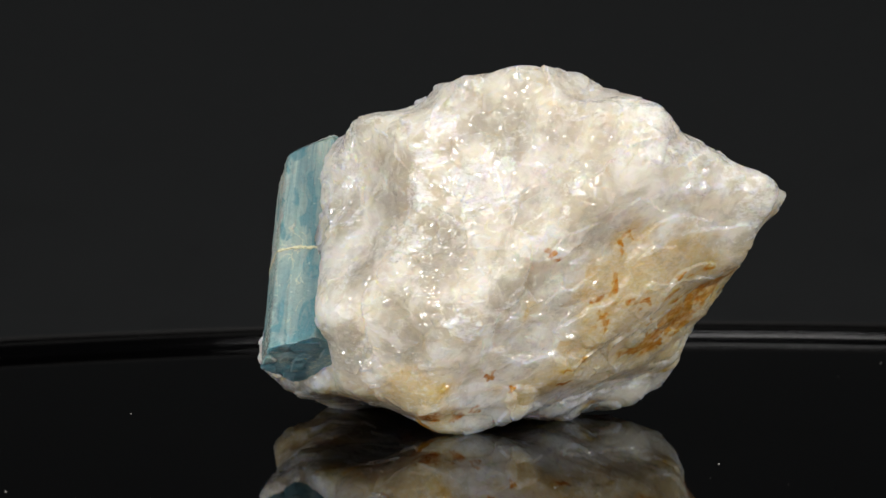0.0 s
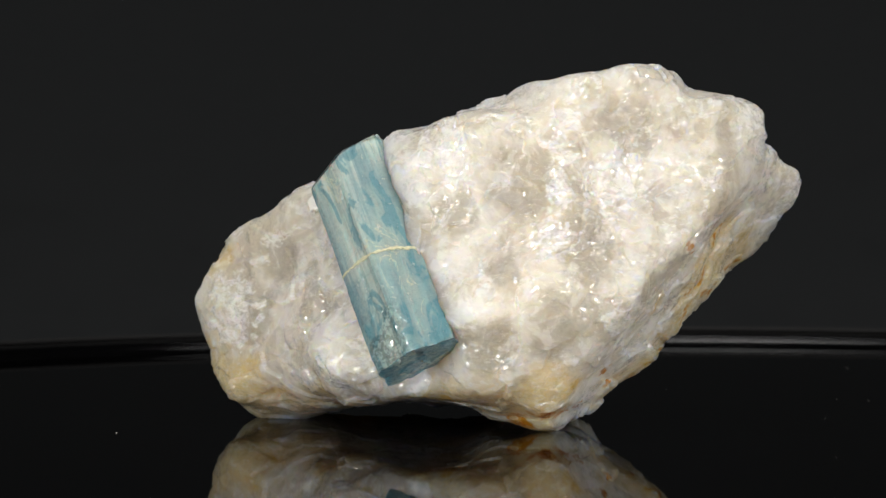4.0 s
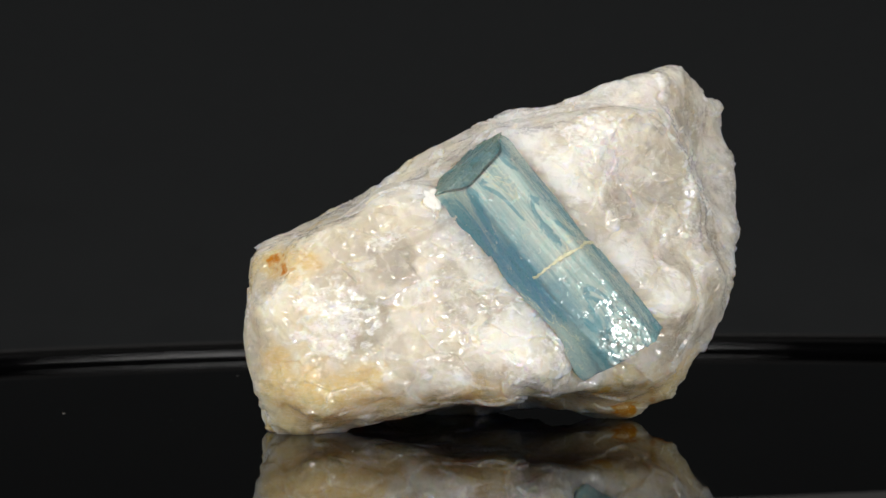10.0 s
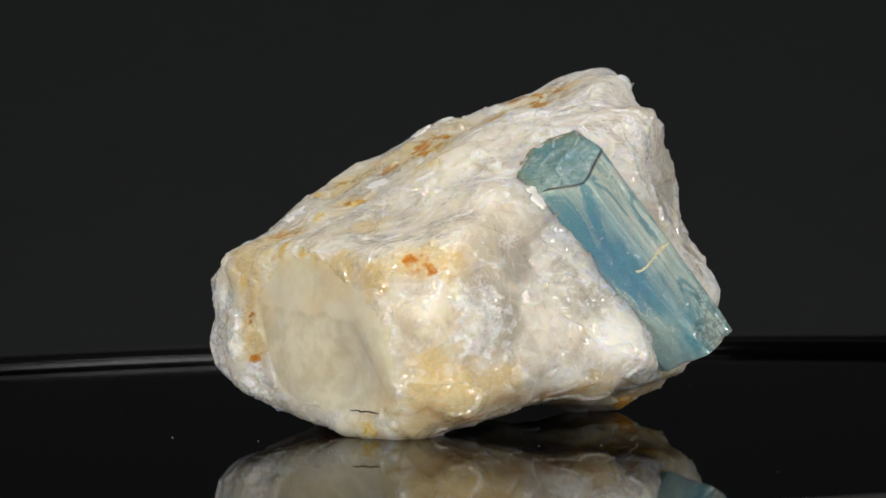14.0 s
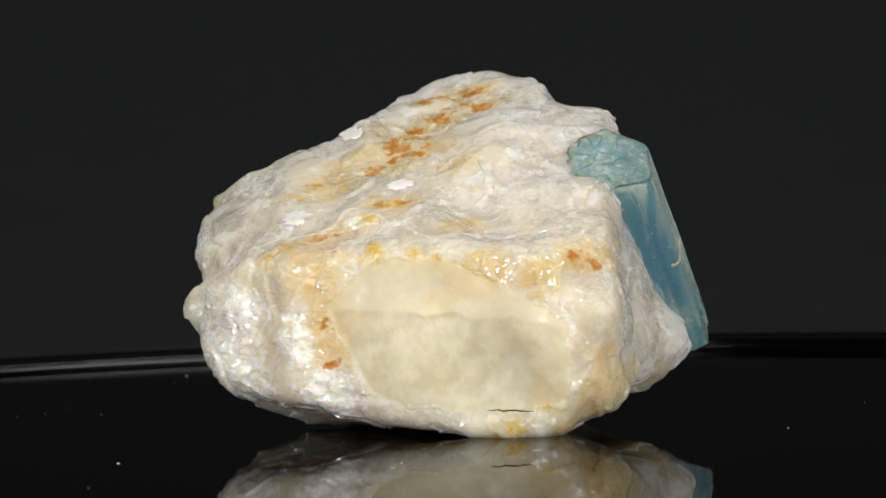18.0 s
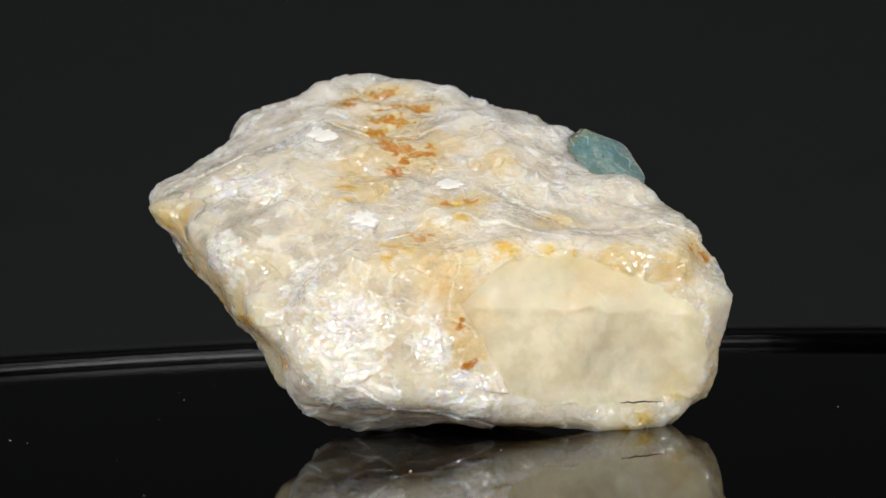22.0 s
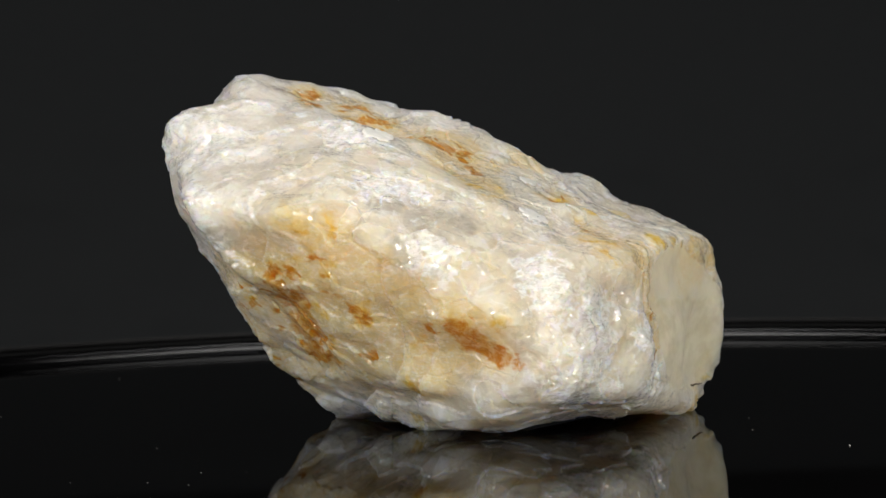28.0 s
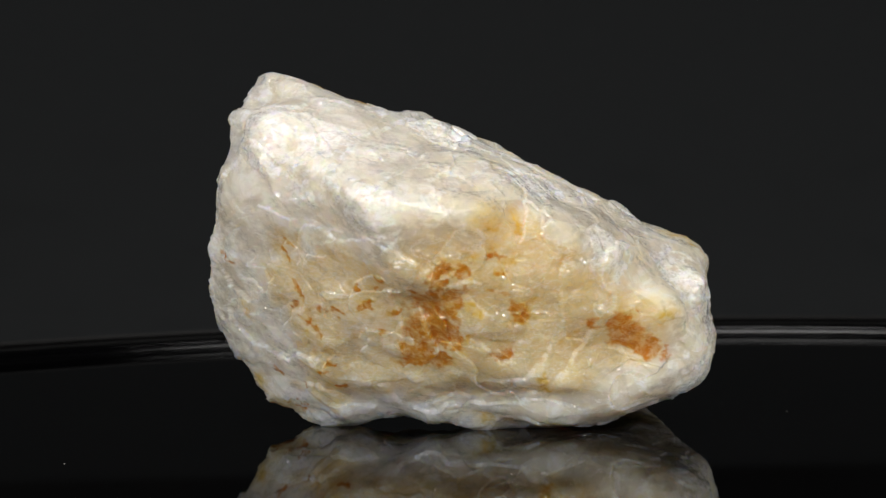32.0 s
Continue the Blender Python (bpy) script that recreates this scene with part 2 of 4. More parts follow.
def beryl_material():
    m = Nodes("blue_green_beryl")
    at = m.coords()
    pale, deep, spark, cap = m.layer("pale"), m.layer("deep"), m.layer("spark"), m.layer("cap")
    streak = m.noise(m.stretch(at, 520.0, 520.0, 26.0), 1.0, 5.0, 0.62, 0.5)
    thread = m.noise(m.stretch(at, 1500.0, 1500.0, 60.0), 1.0, 3.0, 0.6, 0.4)
    zone = m.noise(m.stretch(at, 110.0, 110.0, 60.0), 1.0, 3.0, 0.55, 0.4)
    block = m.noise(m.stretch(at, 260.0, 260.0, 110.0), 1.0, 4.0, 0.55, 0.9)
    crumb = m.noise(at, 900.0, 4.0, 0.65, 0.4)
    fine = m.noise(at, 2200.0, 3.0, 0.6)
    # clear blue-green body, milky along the long streaks
    colour = m.mix(m.ramp(zone, 0.40, 0.60), rgb(0.18, 0.30, 0.33), rgb(0.30, 0.405, 0.39))
    milk = m.math("MULTIPLY", m.ramp(streak, 0.40, 0.58), m.ramp(pale, 0.0, 1.0, 0.15, 0.9))
    colour = m.mix(milk, colour, rgb(0.50, 0.58, 0.54))
    colour = m.mix(m.math("MULTIPLY", pale, m.ramp(thread, 0.52, 0.64, 0.0, 0.6)), colour, rgb(0.60, 0.68, 0.61))
    colour = m.mix(m.math("MULTIPLY", deep, m.ramp(block, 0.44, 0.58, 0.9, 0.25)), colour, rgb(0.085, 0.22, 0.33))
    colour = m.mix(m.ramp(block, 0.43, 0.39, 0.0, 0.7), colour, rgb(0.10, 0.26, 0.31))
    # thin creamy cracks healed with mica
    crack = m.math("ABSOLUTE", m.math("SUBTRACT", block, 0.52))
    colour = m.mix(m.math("MULTIPLY", m.ramp(crack, 0.012, 0.004, 0.0, 0.75), m.ramp(zone, 0.42, 0.58)), colour, rgb(0.60, 0.62, 0.46))
    colour = m.mix(m.ramp(crumb, 0.64, 0.69, 0.0, 0.6), colour, rgb(0.62, 0.68, 0.63))
    colour = m.mix(m.math("MULTIPLY", cap, m.ramp(crumb, 0.42, 0.60, 0.85, 0.1)), colour, rgb(0.13, 0.22, 0.19))
    colour = m.mix(m.math("MULTIPLY", m.layer("olive"), m.ramp(crumb, 0.42, 0.56, 0.1, 0.75)), colour, rgb(0.22, 0.24, 0.11))
    plain = m.add("ShaderNodeNewGeometry").outputs["Normal"]
    normal = m.bump(m.math("ADD", thread, m.math("MULTIPLY", crumb, 0.6)), 0.3, 0.0003, plain)
    wet = m.facets(at, 650.0, 0.30, plain)
    wet = m.facets(at, 1700.0, 0.35, wet)
    m.shade(Base_Color=colour, Roughness=m.ramp(fine, 0.3, 0.7, 0.22, 0.4), Normal=normal, IOR=1.57, Specular_IOR_Level=0.25,
            Subsurface_Weight=1.0, Subsurface_Radius=(0.45, 0.9, 1.0), Subsurface_Scale=0.0028,
            Coat_Weight=m.ramp(crumb, 0.5, 0.62, 0.0, 0.4), Coat_Roughness=0.12, Coat_Normal=wet)
    flash = m.add("ShaderNodeBsdfGlossy", {"Color": rgb(0.9, 1.0, 1.0), "Roughness": 0.22, "Normal": wet})
    shine = m.math("ADD", m.ramp(crumb, 0.52, 0.64, 0.0, 0.06), m.math("MULTIPLY", spark, m.ramp(crumb, 0.44, 0.52, 0.0, 0.42)))
    both = m.add("ShaderNodeMixShader", {0: shine, 1: m.bsdf.outputs[0], 2: flash.outputs[0]})
    m.put(m.tree.nodes["Material Output"].inputs["Surface"], both.outputs[0])
    return m.mat


def plain_material(name, colour, rough, grain, scale, **more):
    m = Nodes(name)
    at = m.coords()
    spread = m.noise(at, scale, 4.0, 0.6)
    light = tuple(min(1.0, c * (1 + grain)) for c in colour)
    dark = tuple(c * (1 - grain) for c in colour)
    tone = m.mix(m.ramp(spread, 0.3, 0.7), rgb(*dark), rgb(*light))
    return m.shade(Base_Color=tone, Roughness=m.ramp(spread, 0.3, 0.7, rough * 0.85, rough * 1.15), **more)


QUARTZ = quartz_material()
BERYL = beryl_material()
VEIN = plain_material("yellowish_vein", (0.62, 0.62, 0.42), 0.45, 0.2, 1500.0)
FLAKE = plain_material("white_flake", (0.88, 0.86, 0.80), 0.35, 0.06, 900.0, Subsurface_Weight=0.3, Subsurface_Radius=(1.0, 0.9, 0.7), Subsurface_Scale=0.002)


def lacquer_material(name, strength, rough):
    """Black lacquer: a dark body under a gloss that grows towards grazing angles."""
    m = Nodes(name)
    at = m.coords()
    smear = m.noise(at, 35.0, 4.0, 0.6)
    body = m.add("ShaderNodeBsdfDiffuse", {"Color": rgb(0.0015, 0.0015, 0.0017)})
    gloss = m.add("ShaderNodeBsdfGlossy", {"Color": rgb(strength, strength, strength), "Roughness": m.ramp(smear, 0.3, 0.7, rough * 0.8, rough * 1.2)})
    share = m.add("ShaderNodeFresnel", {"IOR": 1.5}).outputs[0]
    both = m.add("ShaderNodeMixShader", {0: share, 1: body.outputs[0], 2: gloss.outputs[0]})
    m.put(m.tree.nodes["Material Output"].inputs["Surface"], both.outputs[0])
    return m.mat


GLOSS = lacquer_material("black_lacquer", 0.55, 0.025)
SATIN = lacquer_material("black_lip_lacquer", 1.0, 0.08)
DUST = plain_material("pale_dust", (0.5, 0.49, 0.46), 0.8, 0.2, 3000.0)
CRACK = plain_material("dark_crack_strip", (0.06, 0.045, 0.03), 0.8, 0.3, 2000.0)
PAPER = plain_material("charcoal_paper", (0.0225, 0.0252, 0.0273), 0.95, 0.05, 30.0)
ROOM = plain_material("dark_room", (0.003, 0.003, 0.0032), 0.9, 0.1, 4.0)


# ---- the studio: a sweep of dark paper, and an unseen black room added round it ----
def backdrop():
    """Paper that lies under the turntable and curves up behind it."""
    bm = bmesh.new()
    line = [(-0.9, -0.09), (0.50, -0.09)]
    # the curve ends just above the view, so the plate mirrors the black wall
    line += [(0.50 + 0.6 * math.sin(radians(a)), -0.09 + 0.6 * (1 - math.cos(radians(a)))) for a in range(2, 53, 2)]
    rows = [[bm.verts.new((x, y, z)) for y, z in line] for x in (-1.2, -0.4, 0.4, 1.2)]
    back = [[bm.verts.new((x, y + 0.004, z - 0.004)) for y, z in line] for x in (-1.2, -0.4, 0.4, 1.2)]
    for a, b in zip(rows, rows[1:]):
        for i in range(len(line) - 1):
            bm.faces.new((a[i], b[i], b[i + 1], a[i + 1]))
    for a, b in zip(back, back[1:]):
        for i in range(len(line) - 1):
            bm.faces.new((a[i], a[i + 1], b[i + 1], b[i]))
    for f in bm.faces:
        f.smooth = True
    me = bpy.data.meshes.new("backdrop")
    bm.to_mesh(me)
    bm.free()
    me.materials.append(PAPER)
    tagged(new("backdrop", me), "charcoal paper sweep behind the black plate", "backdrop", kind="structure")


def slab(name, low, high, material, label):
    bm = bmesh.new()
    bmesh.ops.create_cube(bm, size=1.0)
    for v in bm.verts:
        v.co = [low[i] + (v.co[i] + 0.5) * (high[i] - low[i]) for i in range(3)]
    me = bpy.data.meshes.new(name)
    bm.to_mesh(me)
    bm.free()
    me.materials.append(material)
    tagged(new(name, me), label, name.split("_")[0], kind="structure")


backdrop()
# unseen black box, added to shut out world light and darken reflections
slab("floor", (-1.6, -1.6, -0.20), (1.6, 1.3, -0.12), ROOM, "added black floor under the paper, shuts out world light")
slab("ceiling", (-1.6, -1.6, 1.6), (1.6, 1.3, 1.7), ROOM, "added black ceiling, out of view, shuts out world light")
slab("wall_north", (-1.6, 1.2, -0.12), (1.6, 1.3, 1.6), ROOM, "added black wall, out of view, keeps the plate's reflections dark")
slab("wall_south", (-1.6, -1.6, -0.12), (1.6, -1.5, 1.6), ROOM, "added black wall, out of view, keeps the plate's reflections dark")
slab("wall_east", (1.5, -1.5, -0.12), (1.6, 1.2, 1.6), ROOM, "added black wall, out of view, keeps the plate's reflections dark")
slab("wall_west", (-1.6, -1.5, -0.12), (-1.5, 1.2, 1.6), ROOM, "added black wall, out of view, keeps the plate's reflections dark")


# ---- the turntable plate ----
PLATE_RADIUS = 0.203
PLATE_SHIFT = pose(0.0170, 0.0105, 0.0)
PLATE_TILT = Matrix(((1, 0, 0.014, 0), (0, 1, -0.003, 0), (-0.014, 0.003, 1, 0), (0, 0, 0, 1)))


def ring_mesh(name, profile, steps, material):
    """Turns a profile of (radius, height) round the upright axis; it is closed where it starts or ends at radius 0."""
    bm = bmesh.new()
    rings = []
    for r, z in profile:
        if r < 1e-9:
            rings.append([bm.verts.new((0, 0, z))])
        else:
            rings.append([bm.verts.new((r * math.cos(2 * math.pi * i / steps), r * math.sin(2 * math.pi * i / steps), z)) for i in range(steps)])
    for a, b in zip(rings, rings[1:]):
        for i in range(steps):
            j = (i + 1) % steps
            if len(a) == 1:
                bm.faces.new((a[0], b[i], b[j]))
            elif len(b) == 1:
                bm.faces.new((a[i], b[0], a[j]))
            else:
                bm.faces.new((a[i], b[i], b[j], a[j]))
    bmesh.ops.recalc_face_normals(bm, faces=bm.faces)
    for f in bm.faces:
        f.smooth = True
    return bm


def turntable_plate():
    plate = tagged(new("turntable_plate"), "glossy black round display plate with a low raised lip", "display plate")
    R = PLATE_RADIUS
    disc = [(0.0, 0.0), (0.06, 0.0), (0.12, 0.0), (R - 0.0160, 0.0), (R - 0.0160, -0.004), (0.06, -0.005), (0.0, -0.005)]
    flat = ring_mesh("disc", disc, 192, GLOSS)
    for f in flat.faces:
        f.smooth = False
    part("disc", flat, GLOSS, plate, "mirror-like black plate surface")
    # a small hollow step, a gentle slope, then a matt black edge
    lip = [(R - 0.0158, -0.004), (R - 0.0158, -0.0001), (R - 0.0157, 0.0)]
    lip += [(R - 0.0156 + 0.0030 * math.sin(radians(a)), 0.0021 * (1 - math.cos(radians(a)))) for a in range(6, 80, 6)]
    lip += [(R - 0.0124, 0.0020), (R - 0.0002, 0.0028), (R - 0.0001, -0.0040), (R - 0.0158, -0.004)]
    part("lip", ring_mesh("lip", lip, 384, GLOSS), SATIN, plate, "shiny black sloping lip with a hollow step")
    edge = [(R, -0.0040), (R, 0.0031)]
    edge += [(R + 0.0006 - 0.0006 * math.cos(radians(a)), 0.0031 + 0.0005 * math.sin(radians(a))) for a in range(20, 180, 20)]
    edge += [(R + 0.0014, 0.0022), (R + 0.0014, -0.0030), (R, -0.004)]
    part("edge", ring_mesh("edge", edge, 384, GLOSS), ROOM, plate, "matt black outer edge")
    base = [(0.0, -0.0052), (0.085, -0.0052), (0.09, -0.012), (0.09, -0.083), (0.085, -0.088), (0.0, -0.088)]
    part("base", ring_mesh("base", base, 96, ROOM), ROOM, plate, "dark round turntable foot")
    return plate


plate = turntable_plate()
tagged_dust = random.Random(5)


def dust(parent):
    """Loose specks lying on the plate."""
    bm = bmesh.new()
    for _ in range(40):
        far, a = 0.15 * math.sqrt(tagged_dust.random()), tagged_dust.random() * 2 * math.pi
        size = 0.00004 + 0.00011 * tagged_dust.random() ** 3
        spot = bmesh.ops.create_icosphere(bm, subdivisions=1, radius=size)["verts"]
        stretch = 1 + 1.5 * tagged_dust.random()
        for v in spot:
            v.co = (v.co.x * stretch + far * math.cos(a), v.co.y + far * math.sin(a), v.co.z * 0.7 + size * 0.6)
    return tagged(part("dust_specks", bm, DUST, parent, "tiny pale dust specks"), kind="stuff")


dust(plate)

# ---- the mineral specimen: a broken block of quartz, in millimetres from the turning axis ----
CENTRE = np.array((3.8, -3.6, 26.7), np.float32)
# flat breaks: compass angle, rise of the outward direction (degrees), distance from the centre
CROWN_CUTS = [(-177.9, 55.0, 31.3), (-139.0, 27.0, 88.3), (-133.4, 44.4, 31.9), (-122.5, 32.7, 36.0), (-86.0, 86.1, 91.4), (-75.4, 46.7, 44.9),
    (10.2, 57.3, 34.8), (43.9, 45.8, 33.1), (45.9, 56.7, 26.6), (63.6, 68.9, 21.9), (63.7, 69.0, 21.8), (86.0, 61.5, 68.4), (102.0, 69.6, 21.9),
    (168.6, 47.1, 94.6), (170.8, 61.7, 29.7), (170.9, 49.7, 77.7)]
FLANK_CUTS = [(-177.7, -18.7, 40.7), (-169.2, 17.9, 38.3), (-169.2, 19.0, 32.8), (-161.6, -18.6, 41.2), (-119.4, 18.9, 97.6), (-111.7, -10.7, 44.5),
    (-78.1, -9.3, 146.5), (34.8, 16.6, 104.6), (46.3, -19.4, 38.8), (91.5, -22.6, 39.6), (104.3, 17.0, 174.6), (142.4, 18.4, 53.3)]
BELLY_CUTS = [(-174.6, -31.1, 89.1), (-165.8, -63.7, 35.8), (-113.0, -30.5, 40.2), (-58.4, -44.7, 30.2), (-52.8, -32.8, 32.2), (-50.5, -38.1, 68.9),
    (-25.4, -40.3, 31.7), (-18.4, -50.4, 23.9), (-3.3, -54.3, 23.5), (7.0, -33.1, 94.2), (7.3, -35.3, 73.2), (8.4, -27.9, 34.9), (25.5, -67.7, 27.2),
    (30.6, -66.4, 32.5), (110.6, -27.6, 51.7), (178.8, -83.1, 22.5)]
# bulges and hollows: compass angle, rise, width (degrees), height in percent
EAST_BULGES = [(8.8, -28.1, 8.2, 22.0), (11.1, 40.2, 9.2, 7.7), (12.4, -7.5, 10.3, 8.8), (18.4, 23.4, 11.3, 11.1), (18.9, -67.0, 9.4, 8.9),
    (19.8, -27.4, 4.5, 8.9), (21.7, -43.4, 6.6, 43.5), (21.8, -16.9, 7.3, 8.1), (22.3, -6.1, 6.1, 7.6), (22.8, 58.3, 13.5, 8.3),
    (34.1, -7.8, 4.3, 46.8), (38.7, -29.0, 8.1, 74.1), (40.8, -56.1, 6.9, 11.0), (41.3, -44.0, 5.6, 7.5), (42.1, 23.1, 5.8, 7.3),
    (43.6, -13.1, 4.4, 8.3)]
NORTHEAST_BULGES = [(45.5, -2.0, 3.0, 6.9), (50.3, -5.3, 6.2, 7.3), (54.2, -42.4, 6.7, 7.6), (60.5, -15.9, 10.8, 19.1), (72.0, 20.1, 3.3, 7.0),
    (77.8, 18.1, 5.3, 6.0), (80.5, 18.8, 3.2, 6.4), (81.2, -43.6, 14.5, 15.9)]
NORTH_BULGES = [(96.0, 1.8, 6.0, 8.3), (96.8, -16.9, 15.0, 8.9), (96.8, 7.0, 7.8, 8.1), (96.8, 3.5, 6.7, 12.8), (102.9, 11.3, 5.6, 6.8),
    (108.4, -31.8, 6.8, 8.7), (117.0, -32.2, 4.5, 8.6), (117.3, 17.1, 3.0, 3.1), (119.9, -19.4, 3.2, 3.0), (126.1, 51.8, 11.3, 6.7),
    (126.4, -11.3, 4.5, 8.2), (128.2, -29.6, 7.1, 36.0), (129.5, -17.3, 3.8, 8.8)]
NORTHWEST_BULGES = [(142.4, -25.7, 4.7, 7.1), (146.1, -38.4, 6.8, 9.3), (157.3, 22.6, 5.9, 6.0), (158.1, -34.6, 10.5, 9.7), (158.8, -80.3, 28.0, 6.1)]
WEST_BULGES = [(-177.6, -35.2, 5.5, 6.5), (-174.3, 47.3, 8.0, 10.3), (-171.8, -15.7, 5.8, 10.1), (-171.2, 77.4, 18.7, 7.6),
    (-167.3, 75.7, 23.7, 7.7), (-163.5, -26.8, 7.3, 6.2), (-154.9, 25.0, 7.3, 10.5), (-154.8, 40.7, 11.0, 4.8), (-149.8, -11.9, 3.9, 5.0)]
SOUTHWEST_BULGES = [(-130.7, 41.3, 8.0, 35.0), (-125.9, -50.4, 9.1, 15.8), (-114.8, 36.6, 5.3, 7.8), (-112.8, -36.0, 3.2, 4.3),
    (-111.6, 53.8, 3.7, 8.0), (-111.4, -46.0, 4.7, 6.5), (-107.8, 26.3, 10.0, 14.9), (-99.4, -48.2, 5.3, 5.8), (-96.4, -4.0, 5.4, 4.0),
    (-95.6, 45.4, 7.5, 42.5), (-93.1, -56.2, 6.3, 6.8)]
SOUTH_BULGES = [(-81.2, 46.9, 4.6, 6.7), (-77.0, 17.0, 6.2, 7.4), (-76.9, 15.2, 6.7, 8.3), (-75.5, 43.2, 4.9, 7.6), (-72.3, 28.5, 8.4, 8.9),
    (-71.8, 64.3, 5.5, 6.0), (-67.5, 31.7, 8.4, 14.2), (-64.0, 45.1, 3.5, 5.5), (-52.5, 53.2, 8.3, 24.5), (-52.2, 30.0, 4.2, 9.4),
    (-51.0, 42.4, 3.0, 4.7), (-45.4, -47.8, 17.5, 6.4)]
SOUTHEAST_BULGES = [(-37.6, -25.9, 19.8, 5.9), (-35.8, 41.6, 6.7, 6.4), (-31.7, 14.8, 3.0, 4.4), (-30.8, -7.5, 23.9, 6.7), (-27.5, 9.8, 3.0, 6.2),
    (-26.7, 41.8, 10.7, 7.6), (-25.8, 3.1, 3.2, 6.6), (-21.4, -62.7, 7.5, 7.1), (-20.4, 50.4, 5.0, 7.5), (-20.0, -2.0, 4.7, 6.5),
    (-18.3, -30.7, 14.9, 4.2), (-9.0, 13.9, 3.0, 4.5), (-8.2, -20.9, 8.1, 6.6), (-7.4, -36.8, 8.3, 7.9), (-7.4, 32.3, 6.6, 3.3),
    (-5.8, 52.2, 8.7, 7.8), (-4.4, -8.8, 9.5, 8.7), (-2.3, 21.4, 3.4, 6.6), (-0.8, -54.7, 8.5, 17.2)]
EAST_HOLLOWS = [(16.2, 20.9, 3.6, -6.9), (21.3, -43.6, 5.5, -17.0), (28.3, 38.5, 4.8, -1.3), (33.6, -8.0, 3.8, -14.6), (34.1, -7.8, 3.9, -15.5),
    (38.7, -29.3, 6.5, -11.4), (40.3, -29.2, 6.5, -28.8)]
NORTHEAST_HOLLOWS = [(45.0, 27.3, 3.0, -5.6), (58.2, 13.4, 3.5, -5.2), (61.0, -6.4, 5.6, -5.6), (62.7, -17.4, 4.5, -5.4), (73.6, -57.1, 7.9, -6.9),
    (76.8, 15.2, 7.3, -15.6), (76.9, -6.6, 9.8, -7.3), (77.3, -35.3, 7.2, -6.3)]
NORTH_HOLLOWS = [(91.4, 26.8, 10.1, -7.2), (94.1, -45.6, 11.0, -5.6), (96.7, 4.2, 7.8, -39.4), (103.3, 13.2, 3.0, -5.5), (117.8, 15.1, 10.3, -15.3),
    (124.4, -24.6, 7.7, -18.1), (134.3, 13.3, 5.1, -4.8), (134.5, 3.0, 3.1, -6.8)]
NORTHWEST_HOLLOWS = [(136.9, 39.1, 6.2, -4.6), (142.1, 17.9, 3.3, -6.9), (151.9, 32.5, 4.3, -3.5), (157.8, -5.1, 9.0, -8.6),
    (161.8, 79.3, 5.7, -4.3), (163.5, -25.3, 3.9, -4.7), (164.1, 29.2, 5.2, -6.9), (177.9, 39.3, 6.1, -5.3)]
WEST_HOLLOWS = [(-173.8, 53.9, 8.3, -5.0), (-169.8, -25.6, 3.0, -3.7), (-167.1, 28.3, 4.3, -5.4), (-163.7, 51.2, 3.6, -6.4),
    (-161.3, 0.7, 11.0, -7.4), (-161.2, 20.7, 5.7, -5.1), (-157.3, 20.8, 4.9, -5.5), (-151.1, -18.1, 7.5, -8.8), (-145.8, -8.9, 5.5, -5.6),
    (-143.8, -21.8, 4.4, -7.3), (-140.4, -46.1, 5.7, -4.6), (-139.9, -15.4, 3.6, -6.7)]
SOUTHWEST_HOLLOWS = [(-133.1, 47.3, 6.0, -6.9), (-130.7, 43.2, 6.3, -5.9), (-129.8, 36.2, 6.2, -7.4), (-128.4, 5.7, 5.4, -5.6),
    (-121.4, -53.4, 5.4, -4.9), (-118.5, 19.8, 6.2, -4.3), (-98.9, 22.5, 4.2, -4.1), (-96.1, 42.4, 5.0, -10.8), (-94.4, 2.4, 10.1, -6.6),
    (-94.4, 48.9, 8.5, -10.9)]
SOUTH_HOLLOWS = [(-83.5, 21.0, 18.3, -4.9), (-77.6, 18.6, 7.2, -21.1), (-75.9, 29.7, 3.5, -6.3), (-67.0, 38.1, 3.3, -6.4), (-65.9, 27.3, 3.0, -5.5),
    (-54.7, 58.0, 11.7, -7.4), (-51.3, 6.9, 15.2, -6.4), (-51.1, 56.5, 5.8, -8.3), (-48.1, 41.2, 10.4, -6.4), (-45.3, -23.7, 7.0, -6.0)]
SOUTHEAST_HOLLOWS = [(-29.4, 33.2, 7.0, -6.1), (-22.1, -5.5, 3.0, -5.2), (-12.9, 60.5, 4.7, -4.3), (-7.9, -56.8, 5.0, -6.8)]
BULGES = EAST_BULGES + NORTHEAST_BULGES + NORTH_BULGES + NORTHWEST_BULGES + WEST_BULGES + SOUTHWEST_BULGES + SOUTH_BULGES + SOUTHEAST_BULGES
HOLLOWS = EAST_HOLLOWS + NORTHEAST_HOLLOWS + NORTH_HOLLOWS + NORTHWEST_HOLLOWS + WEST_HOLLOWS + SOUTHWEST_HOLLOWS + SOUTH_HOLLOWS + SOUTHEAST_HOLLOWS
# corners of the smooth window, x and z
WINDOW = [(12.3, 23.0), (6.6, 28.0), (3.3, 30.1), (-6.1, 31.2), (-17.4, 28.9), (-22.9, 25.1), (-30.3, 22.1), (-31.5, 12.7), (-29.1, 7.0), (-22.5, 5.1),
          (-2.8, 5.6), (3.9, 7.7)]
